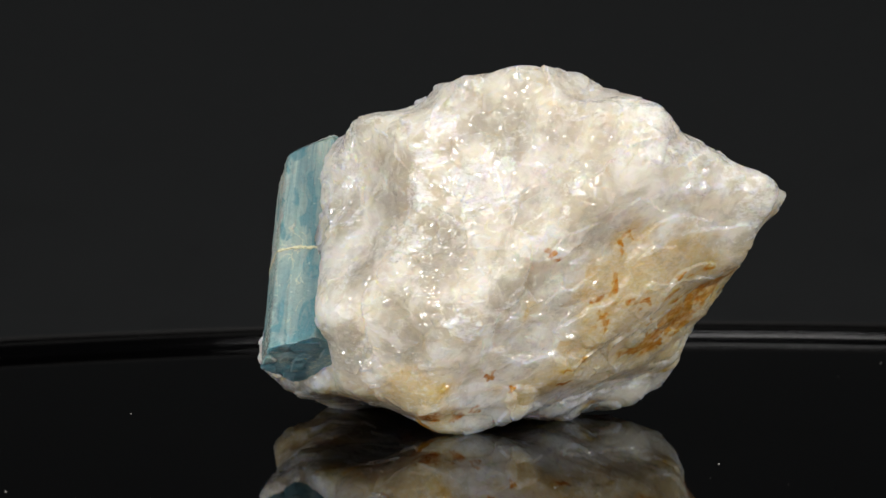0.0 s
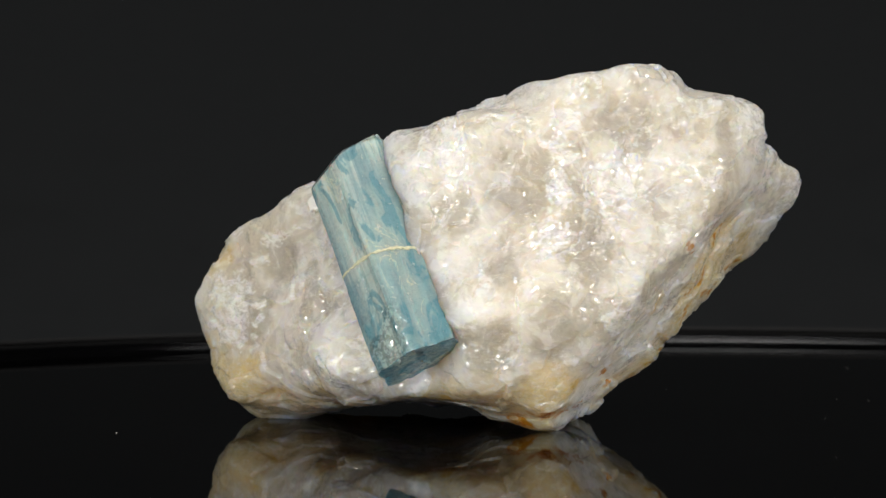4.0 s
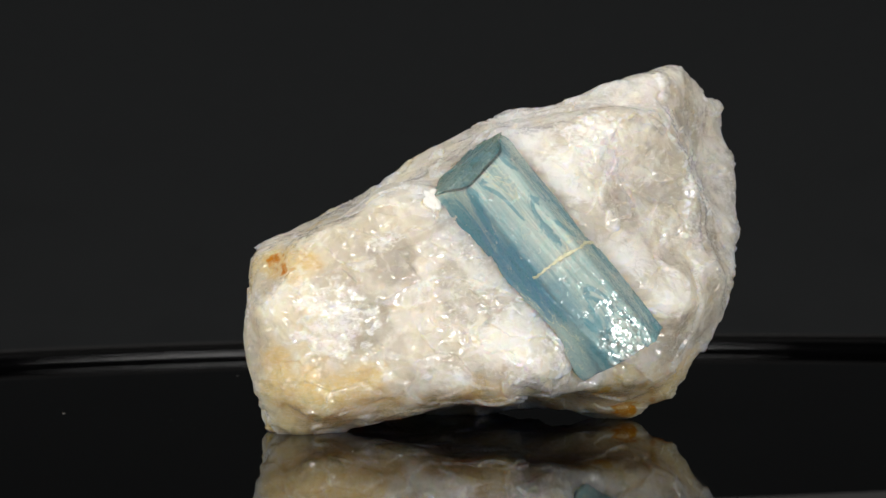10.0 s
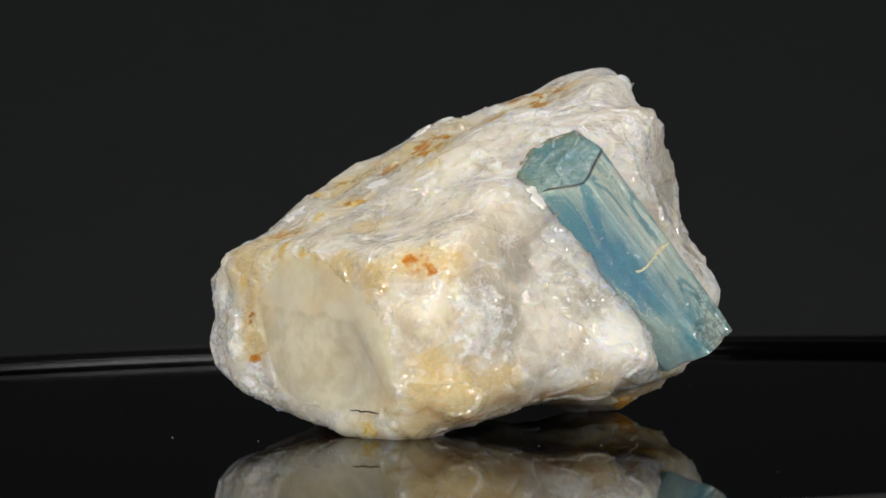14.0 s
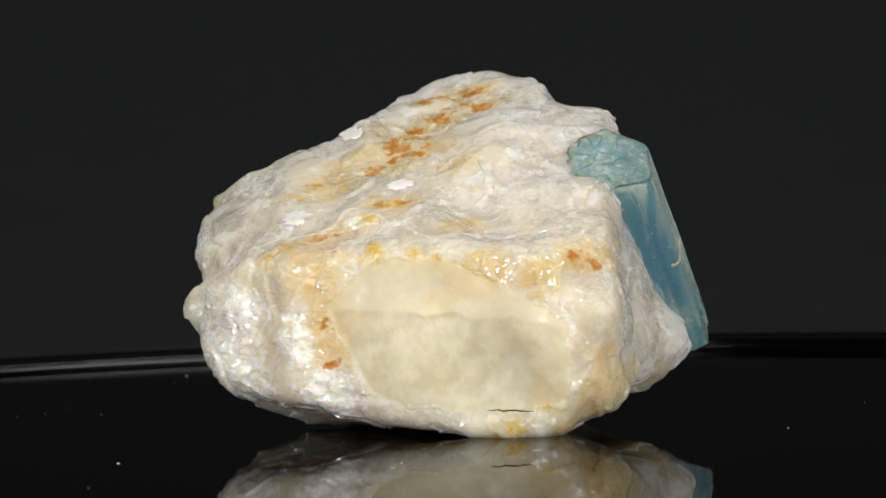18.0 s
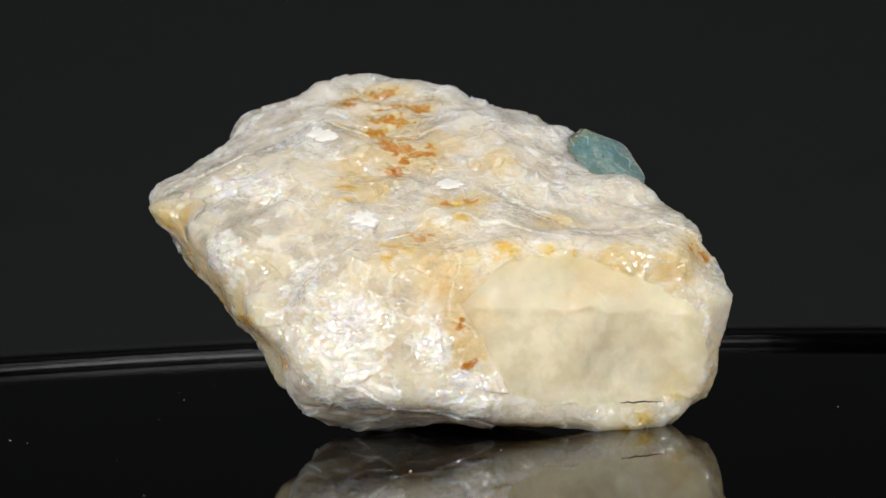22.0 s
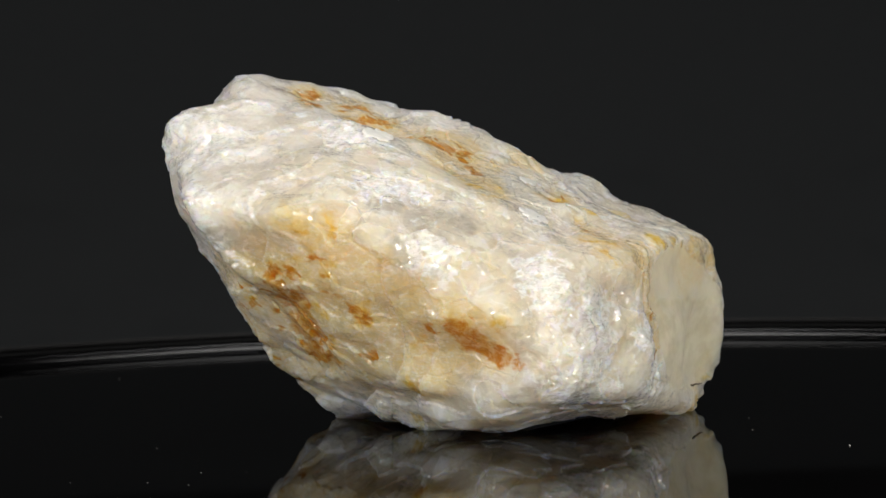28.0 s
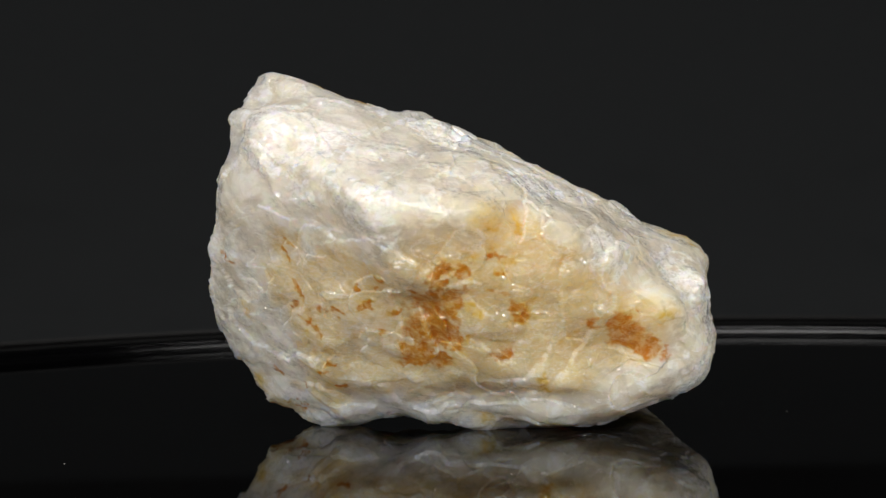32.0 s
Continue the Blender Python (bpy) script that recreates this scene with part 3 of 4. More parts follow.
# stains and zones on the surface: x, y, z, radius
RUST_A = [(13.9, -44.9, 30.7, 0.8), (2.5, -35.6, 10.5, 0.7), (6.7, -30.9, 7.9, 0.8), (-2.7, -30.8, 3.6, 1.4), (0.2, -30.9, 4.5, 1.0),
    (12.5, -46.3, 31.5, 0.9), (34.7, -27.9, 25.6, 0.9), (20.1, -35.8, 22.9, 0.8), (39.1, 24.1, 13.2, 1.0), (37.2, -3.7, 14.1, 1.0),
    (-31.0, 31.3, 30.5, 0.9), (11.9, 37.3, 19.7, 0.7), (10.6, 37.7, 12.8, 0.8), (-9.0, -26.6, 2.1, 2.4), (-8.5, -33.3, 3.6, 1.8),
    (13.0, -2.9, 49.8, 0.9), (-33.3, 30.9, 29.0, 1.0), (-30.3, 32.5, 29.7, 0.8), (-30.1, 31.9, 30.8, 0.8)]
OCHRE_A = [(9.2, -41.2, 21.8, 1.2), (-5.6, -36.8, 8.2, 1.8), (52.1, -8.2, 36.7, 1.8), (49.6, -5.3, 32.4, 1.4), (35.5, 4.2, 9.0, 2.2),
    (3.5, -32.9, 8.1, 1.1), (20.0, -2.7, 1.8, 1.6), (44.5, 23.4, 20.1, 2.0), (22.2, 8.6, 43.2, 2.2), (25.6, 14.7, 40.5, 1.5),
    (19.1, 12.6, 41.5, 1.4), (20.1, 32.2, 32.3, 2.0), (24.0, 33.0, 31.0, 1.4), (6.8, 20.1, 38.8, 2.2), (-7.1, 36.7, 31.0, 1.4),
    (5.6, 36.5, 30.3, 1.0), (-3.3, 36.6, 32.0, 1.4), (-19.6, 35.0, 1.9, 2.2), (-25.8, 35.5, 7.1, 2.2), (-7.9, 37.1, 23.5, 1.8),
    (16.5, 37.6, 26.9, 1.8), (-19.4, -22.4, 6.4, 2.2), (3.3, 35.8, 32.0, 2.0), (51.4, -6.3, 36.7, 2.0)]
OCHRE_B = [(51.3, -6.6, 36.2, 1.4), (50.1, -7.8, 33.5, 1.4), (48.9, -5.6, 31.1, 1.2), (8.0, 26.0, 37.1, 1.4), (5.9, 19.4, 39.1, 1.4)]
AMBER_A = [(32.7, -32.4, 30.2, 3.0), (28.9, -30.9, 23.6, 3.2), (21.4, -22.8, 11.8, 4.0), (35.6, -14.9, 18.7, 3.6), (39.3, -3.4, 17.1, 6.0),
    (33.7, -8.9, 13.1, 5.0), (32.5, -19.1, 18.2, 5.0), (38.5, 7.4, 14.7, 5.0), (28.0, -29.6, 21.1, 4.0), (28.6, -32.5, 26.0, 3.0),
    (13.4, 4.5, 46.9, 4.0), (21.0, 10.7, 42.3, 3.4), (20.5, 32.0, 32.3, 3.0), (-9.9, -27.2, 2.9, 3.4), (23.0, -35.7, 25.9, 4.5),
    (29.8, -32.6, 27.5, 4.0), (25.5, -20.3, 13.4, 4.0), (37.0, -24.3, 25.0, 3.0), (10.6, -28.6, 7.6, 3.5), (-11.4, -31.7, 4.6, 2.5),
    (46.6, -8.9, 27.8, 4.0), (40.6, -11.4, 21.2, 6.0), (40.3, 2.1, 17.8, 6.0), (39.8, 12.0, 16.5, 4.0)]
AMBER_B = [(34.9, -29.1, 27.1, 5.0), (18.2, -31.7, 14.9, 3.0), (38.4, -23.2, 25.2, 4.0), (-2.7, 10.4, 46.2, 2.6), (-16.4, 36.8, 28.0, 3.0),
    (11.1, 37.4, 16.4, 2.5), (9.3, -13.7, 53.7, 4.0), (-25.8, 37.0, 27.9, 2.5), (-36.2, 26.8, 8.8, 3.4), (-31.3, 21.2, 4.0, 3.0),
    (-10.9, -33.0, 4.8, 3.4), (-13.4, -24.5, 4.1, 3.4), (-34.6, 27.6, 30.4, 2.4), (-26.9, 13.3, 3.6, 2.6), (-35.0, 31.8, 13.5, 2.4),
    (-34.7, 31.3, 8.5, 3.0), (-30.7, 31.7, 29.8, 2.6), (-8.5, 25.8, 35.6, 2.4), (22.0, 4.0, 46.5, 2.6), (-7.7, -36.3, 7.3, 2.6),
    (-27.7, 5.3, 5.4, 3.4), (-11.6, 36.9, 26.9, 2.6), (25.0, -30.9, 19.9, 5.0), (36.9, -16.2, 21.1, 5.0)]
AMBER_C = [(45.4, -10.5, 26.9, 5.0), (11.3, -11.0, 51.7, 4.0), (-35.3, 29.5, 7.5, 3.4), (-9.6, -34.1, 4.5, 3.0)]
STREAKS_A = [(35.9, -19.4, 21.7, 32.3, -17.7, 17.2, 2.4), (34.2, -17.1, 18.7, 36.4, -13.3, 18.2, 2.4), (32.3, -17.7, 17.2, 26.5, -16.9, 12.0, 2.0),
    (39.2, -19.1, 24.1, 45.7, -16.7, 28.3, 1.8), (45.7, -16.7, 28.3, 46.4, -14.5, 29.1, 1.3), (47.0, -13.5, 29.9, 49.0, -7.1, 31.1, 0.8),
    (46.5, -14.1, 29.1, 46.1, -7.8, 26.9, 1.2), (46.1, -7.8, 26.9, 43.2, -2.4, 21.4, 1.5), (35.9, -17.9, 21.1, 42.3, -15.5, 24.2, 1.2),
    (36.0, -17.5, 21.1, 31.7, -14.7, 15.1, 3.0), (26.3, -38.9, 34.1, 24.9, -38.4, 32.2, 0.6), (24.9, -38.4, 32.2, 24.7, -34.6, 25.9, 0.4),
    (24.8, -34.9, 26.4, 22.5, -33.4, 21.0, 0.6)]
STREAKS_B = [(22.5, -33.4, 21.0, 20.1, -30.8, 15.5, 0.9), (20.5, -30.8, 16.0, 15.1, -27.7, 9.3, 1.1), (18.2, -28.3, 11.9, 14.8, -27.2, 8.7, 0.8),
    (44.1, 13.2, 20.5, 40.3, 17.7, 16.3, 1.2), (40.3, 17.7, 16.3, 38.7, 15.7, 14.9, 0.9), (17.1, -22.6, 56.4, 10.0, -27.1, 58.4, 0.7),
    (10.0, -27.1, 58.4, 6.3, -26.3, 58.6, 0.8), (10.1, -19.4, 55.8, 3.4, -19.2, 55.8, 0.9), (3.5, -20.2, 56.1, 1.4, -21.1, 56.8, 0.6),
    (13.8, -10.6, 51.3, 8.3, -1.9, 50.2, 1.2), (14.6, 0.9, 48.7, 9.0, 3.2, 48.0, 1.0), (14.6, 0.9, 48.7, 12.4, 6.2, 46.0, 0.8),
    (13.1, -16.1, 53.8, 9.3, -11.9, 52.7, 0.8)]
STREAKS_C = [(14.2, -8.2, 50.3, 9.7, 0.2, 49.3, 1.8), (11.0, 4.1, 47.4, 8.4, 7.0, 45.9, 0.8), (16.9, 29.5, 33.6, 14.1, 28.3, 34.0, 0.8),
    (9.0, -16.7, 55.2, 7.2, -11.6, 53.2, 0.5), (10.2, 19.4, 39.2, 3.5, 19.1, 39.4, 0.5), (26.8, -37.6, 32.9, 29.7, -36.5, 34.0, 0.4),
    (21.1, -34.6, 21.6, 27.0, -31.3, 22.2, 0.9), (26.0, -31.6, 21.8, 34.0, -25.8, 23.2, 0.7), (29.2, -24.8, 18.5, 34.4, -19.0, 19.7, 0.6),
    (15.5, -26.7, 8.8, 22.7, -28.8, 16.3, 0.5), (37.4, -25.3, 26.0, 39.8, -25.6, 27.9, 0.7), (44.6, 11.0, 21.0, 42.2, 11.0, 18.5, 0.6),
    (44.2, 18.8, 20.1, 39.0, 17.6, 14.6, 0.8)]
# white patches whose fine glints are partly painted as colour
WHITE_GLINTS_A = [(1.2, -39.4, 41.5, 4.5), (3.6, -39.2, 45.2, 3.0), (-10.6, -39.3, 33.4, 3.0), (31.6, -42.6, 52.5, 4.0), (37.3, -37.9, 42.5, 2.6),
    (-4.6, -35.9, 53.3, 2.6), (-1.6, -44.6, 19.4, 3.0), (-8.5, -38.3, 41.1, 2.6), (-7.1, -37.3, 47.4, 2.6), (-35.9, -10.1, 11.5, 3.6),
    (-32.5, -14.7, 14.7, 2.6), (24.8, -6.9, 51.2, 2.4), (24.3, 21.1, 37.0, 2.2), (37.5, 30.0, 24.4, 4.0), (31.4, 34.0, 14.1, 5.5),
    (27.2, 33.4, 8.1, 4.5), (36.7, 3.8, 42.7, 3.0), (26.9, -10.6, 52.1, 5.0), (41.0, -0.6, 42.8, 3.4), (46.3, 12.5, 30.8, 3.6),
    (36.1, 27.2, 27.5, 4.0), (29.0, 34.4, 20.5, 3.6), (11.6, 36.0, 6.9, 4.0), (35.0, -34.5, 51.2, 5.0)]
WHITE_GLINTS_B = [(51.3, -28.4, 40.6, 3.6), (34.6, -34.1, 51.4, 4.0), (49.8, -30.1, 39.1, 4.6), (32.5, -42.2, 49.3, 4.0), (47.2, 10.1, 30.5, 2.6),
    (34.9, 29.0, 28.0, 2.6), (-35.6, 21.6, 20.3, 5.0), (-20.7, -21.7, 50.1, 4.0), (-19.4, -25.1, 45.1, 3.0), (30.1, 32.1, 8.0, 4.6),
    (11.6, 36.4, 7.6, 4.6), (31.1, 33.8, 20.7, 3.6), (17.0, 38.2, 16.4, 3.0)]
CLEAR_A = [(-12.4, -32.8, 42.6, 6.0), (5.6, -39.0, 51.7, 5.5), (-11.0, -41.1, 17.6, 5.0), (-7.0, -43.1, 28.8, 4.0), (-18.3, -35.8, 28.7, 3.0),
    (-10.8, -42.2, 20.1, 6.0), (-20.9, -26.7, 37.4, 4.0), (-34.3, 17.1, 20.4, 5.0), (-31.7, 12.6, 30.3, 4.0), (-4.9, -41.7, 34.1, 5.0),
    (-22.1, -35.7, 15.8, 5.0), (49.3, -17.0, 33.7, 5.0), (48.4, -24.3, 33.0, 4.6), (48.0, 8.0, 32.0, 3.0), (5.7, -44.8, 24.4, 4.0),
    (48.2, -19.2, 32.9, 3.6), (42.1, 9.9, 37.1, 4.6), (46.1, 8.2, 24.3, 4.0), (39.5, 13.1, 36.2, 4.0), (43.5, 2.5, 40.0, 3.4),
    (30.3, 34.2, 19.7, 3.6), (-31.4, 2.0, 27.3, 2.6), (-33.0, 0.2, 22.2, 3.6)]
RUST_B = [(36.9, -15.6, 20.5, 3.4), (34.4, -12.8, 17.5, 2.6), (42.6, -13.9, 24.5, 2.2), (33, -16.4, 16.5, 2.4), (40.6, 16.5, 17.2, 2.6), (42.6, 14.6,
    19.3, 1.8), (39.4, 20.5, 14.4, 1.8), (14.4, -1.2, 49.5, 1.8), (12.1, 0.7, 49, 1.6), (15.5, 6.7, 44.9, 1.6), (8.7, -25.8, 58.2, 1.5), (3.5, -18.4,
    55.3, 1.4), (16, -21.5, 56.5, 1.2), (16.5, 28.8, 33.6, 1.4)]
OCHRE_C = [(50.9, -5.9, 35.7, 2.4), (49, -5.3, 31.5, 2), (43.1, -9.8, 22.7, 2.4), (39.6, 7.2, 17.5, 2.2), (24.9, 10.7, 42.6, 1.8), (28.1, 15.1, 40.5,
    1.4), (22.7, 30, 32.7, 1.6), (7.6, 21.2, 38.8, 1.6), (-3.5, 37.6, 31.5, 1.2)]
AMBER_D = [(-9.3, -29.6, 3.3, 5), (-17.7, -27.2, 6.1, 5), (-11.3, -13.4, 4.6, 4), (-10.6, -35.9, 7.5, 4), (-5.8, -2.5, 3.3, 3), (-33.5, 20.9, 4.6, 4),
    (-30.4, 13.9, 5.7, 3), (-18.2, -21.4, 5.2, 6), (-15.1, -29, 5.6, 5), (-10.8, -18.1, 3.3, 5), (-29.8, -2.6, 5.2, 4), (-29.4, 28.2, 3.1, 4), (-35.1,
    23.7, 5.3, 4), (-35.1, 18.1, 9, 3)]
AMBER_E = [(43.9, 10.3, 19.9, 4), (39.8, 10.2, 16.7, 4), (47.7, 1.3, 27.8, 4), (50.1, -7.2, 32.4, 3), (52.5, -9.3, 36.4, 3), (14.1, 36.6, 29.4, 4),
    (10.2, 36.7, 20.6, 3), (50.4, -5.8, 33.9, 4), (46, -16.5, 27.6, 5), (44.2, 4.7, 21.5, 6), (44.1, -9.2, 24.6, 6), (40.5, 12.8, 17.4, 5)]
RUST = [RUST_A, RUST_B]
OCHRE = [OCHRE_A, OCHRE_B, OCHRE_C]
AMBER = [AMBER_A, AMBER_B, AMBER_C, AMBER_D, AMBER_E]
STREAKS = [STREAKS_A, STREAKS_B, STREAKS_C]
WHITE_GLINTS = [WHITE_GLINTS_A, WHITE_GLINTS_B]
CLEAR = [CLEAR_A]

def facing(compass, rise):
    return np.array((math.cos(radians(rise)) * math.cos(radians(compass)), math.cos(radians(rise)) * math.sin(radians(compass)), math.sin(radians(rise))), np.float32)


def block_radius(u):
    """How far the block reaches in the directions u: the breaks leave rounded edges, the bulges and hollows shape it further."""
    total = np.zeros(len(u), np.float64)
    for compass, rise, away in CROWN_CUTS + FLANK_CUTS + BELLY_CUTS:
        total += np.maximum(u @ facing(compass, rise) / away * 30.0, 1e-6) ** 22.0
    reach = -np.log(total) / 22.0 + math.log(30.0)
    for compass, rise, width, height in BULGES + HOLLOWS:
        reach += height / 100.0 * np.exp((u @ facing(compass, rise) - 1.0) / radians(width) ** 2)
    return np.exp(reach).astype(np.float32)


def quartz_matrix(parent):
    bm = bmesh.new()
    bmesh.ops.create_icosphere(bm, subdivisions=9, radius=1.0)
    ball = bpy.data.meshes.new("ball")
    bm.to_mesh(ball)
    bm.free()
    u = np.empty(len(ball.vertices) * 3, np.float32)
    ball.vertices.foreach_get("co", u)
    u = u.reshape(-1, 3)
    u /= np.linalg.norm(u, axis=1)[:, None]
    faces = np.empty(len(ball.polygons) * 3, np.int32)
    ball.polygons.foreach_get("vertices", faces)
    faces = faces.reshape(-1, 3)
    bpy.data.meshes.remove(ball)

    reach = block_radius(u)
    p = CENTRE + u * reach[:, None]
    # ragged outlines for the zones
    drift = np.stack([rough_noise(p, 2.4, s, 3) - 0.5 for s in (3, 4, 5)], 1)
    worn = p + drift * 2.2 + np.stack([rough_noise(p, 0.9, s, 2) - 0.5 for s in (23, 24, 25)], 1) * 1.4
    grain = rough_noise(p, 1.3, 31, 4)
    shard = chips(p * np.array((1.0, 1.0, 1.5)) + drift * 1.5, 1.7, 45, 0.5)
    broken = rough_noise(p * np.array((1.0, 1.0, 0.6)), 2.2, 35, 3)
    torn = step(rough_noise(p, 3.2, 151, 3), 0.44, 0.54)
    streaks = strokes(worn + drift * 2.5, STREAKS, 1.35) * (0.30 + 0.70 * torn)
    rust = step(np.maximum(spots(worn + drift * 1.5, RUST, 1.25), streaks) * (0.75 * grain + 0.95 * broken - 0.07) + 0.22 * shard, 0.26, 0.68)
    ochre = step(np.maximum(spots(p + drift * 4.0, OCHRE, 1.2), 0.8 * strokes(worn + drift * 2.5, STREAKS, 2.4)) * (0.2 + 1.1 * broken) * (0.55 + 0.45 * torn) + 0.12 * shard, 0.25, 0.85)
    amber = step(np.maximum(np.maximum(spots(p + drift * 5.0, AMBER, 1.5), 0.9 * strokes(p + drift * 3.0, STREAKS, 5.0)), 0.6 * spots(p + drift * 3.0, OCHRE, 2.0)) * (0.5 + 0.8 * broken), 0.08, 0.85)
    white_glints = step(spots(p + drift * 5.0, WHITE_GLINTS, 1.15) + 0.75 * shard, 0.42, 0.62)
    clear = step(spots(p + drift * 4.0, CLEAR, 1.0), 0.2, 0.8)
    # the smooth glassy break is one flat window with straight sides
    window = np.full(len(p), 9.0, np.float32)
    ragged = p + drift * (0.5 + 2.4 * step(-p[:, 0], -6.0, 4.0))[:, None]
    for (x0, z0), (x1, z1) in zip(WINDOW, WINDOW[1:] + WINDOW[:1]):
        long = math.hypot(x1 - x0, z1 - z0)
        window = np.minimum(window, ((ragged[:, 0] - x0) * (z1 - z0) - (ragged[:, 2] - z0) * (x1 - x0)) / -long)
    warm = step(0.4 * p[:, 0] + p[:, 1] + 14.0 * (rough_noise(p, 16.0, 66, 2) - 0.5), -12.0, 16.0)
    glassy = step(window, 0.0, 0.45) * step(p[:, 1], 15.0, 20.0)
    shelf = step(p[:, 2] + 5.0 * (rough_noise(p, 7.0, 61, 3) - 0.5) - 0.04 * p[:, 0], 20.0, 21.2) * glassy
    white_glints *= 1 - glassy
    ochre *= 1 - 0.75 * glassy
    amber *= 1 - 0.5 * glassy

    # broken surface: large, middle and small chips, flatter on the glassy break
    bent = p + np.stack([rough_noise(p, 9.0, s, 2) - 0.5 for s in (11, 12, 13)], 1) * 3.0
    rugged = 1 - 0.95 * glassy
    calm = step(rough_noise(p, 10.0, 140, 2), 0.42, 0.58)
    busy = rugged * (1 - 0.75 * calm)
    layers, drop = terraces(bent + 4.0, 22.0, 120, 6.0)
    lift = 1.5 * scallops(bent * np.array((1.0, 1.0, 1.3)), 10.0, 40, 1.4) * (1 - 0.8 * glassy)
    lift += rugged * 0.50 * scallops(bent + 31.0, 4.8, 50, 2.0)
    lift += rugged * 0.7 * layers
    lift += busy * 0.14 * scallops(p + 57.0 + drift, 1.9, 60, 1.9)
    lift += busy * 0.24 * chips(p * np.array((1.0, 1.0, 1.6)) + drift + 5.0, 2.6, 77, 1.8)
    lift += rugged * 0.16 * chips(p * np.array((1.0, 1.0, 1.3)) + drift + 25.0, 4.4, 79, 2.0)
    lift += rugged * 0.50 * chips(p * np.array((1.0, 1.0, 1.5)) + 17.0 + 0.6 * drift, 8.0, 75, 2.2)
    lift += 0.9 * (rough_noise(p, 9.0, 80, 3) - 0.5)
    scarp = drop * step(grain, 0.42, 0.55)
    lift += 0.16 * white_glints * rugged - 0.35 * glassy + 0.22 * shelf
    p = CENTRE + u * (reach + lift * 0.9)[:, None]
    # nothing sinks into the plate
    p[:, 2] = np.maximum(p[:, 2], -0.014 * p[:, 0] + 0.003 * p[:, 1] + 0.02)

    me = grid_mesh("quartz_matrix", p * MM, faces)
    for name, values in (("rust", rust), ("amber", amber), ("ochre", ochre), ("white_glints", white_glints), ("clear", clear), ("glassy", glassy), ("warm", warm), ("shelf", shelf), ("scarp", scarp), ("calm", calm)):
        layer = me.attributes.new(name, "FLOAT", "POINT")
        layer.data.foreach_set("value", np.ascontiguousarray(values, dtype=np.float32))
    part_mesh("quartz_matrix", me, QUARTZ, parent, "milky white quartz with rust and ochre stains")
    return u, p


# the crystal's own frame: across, along the rock, down its length
CRYSTAL_POSE = Matrix(((-0.9973, 0.0, -0.0732, -28.0 * MM), (0.0452, 0.7860, -0.6166, -13.0 * MM), (0.0575, -0.6183, -0.7838, 30.6 * MM), (0, 0, 0, 1)))
SIDE = 7.15   # from axis to face
HALF = 20.9   # half its length


def crystal_radius(a, reach=SIDE):
    """A six-sided outline with slightly worn edges; a in radians from the crystal's second axis."""
    total = 0.0
    for k in range(6):
        total = total + np.maximum(np.cos(a - radians(44 + 60 * k)) / reach, 1e-6) ** 34
    return total ** (-1 / 34)


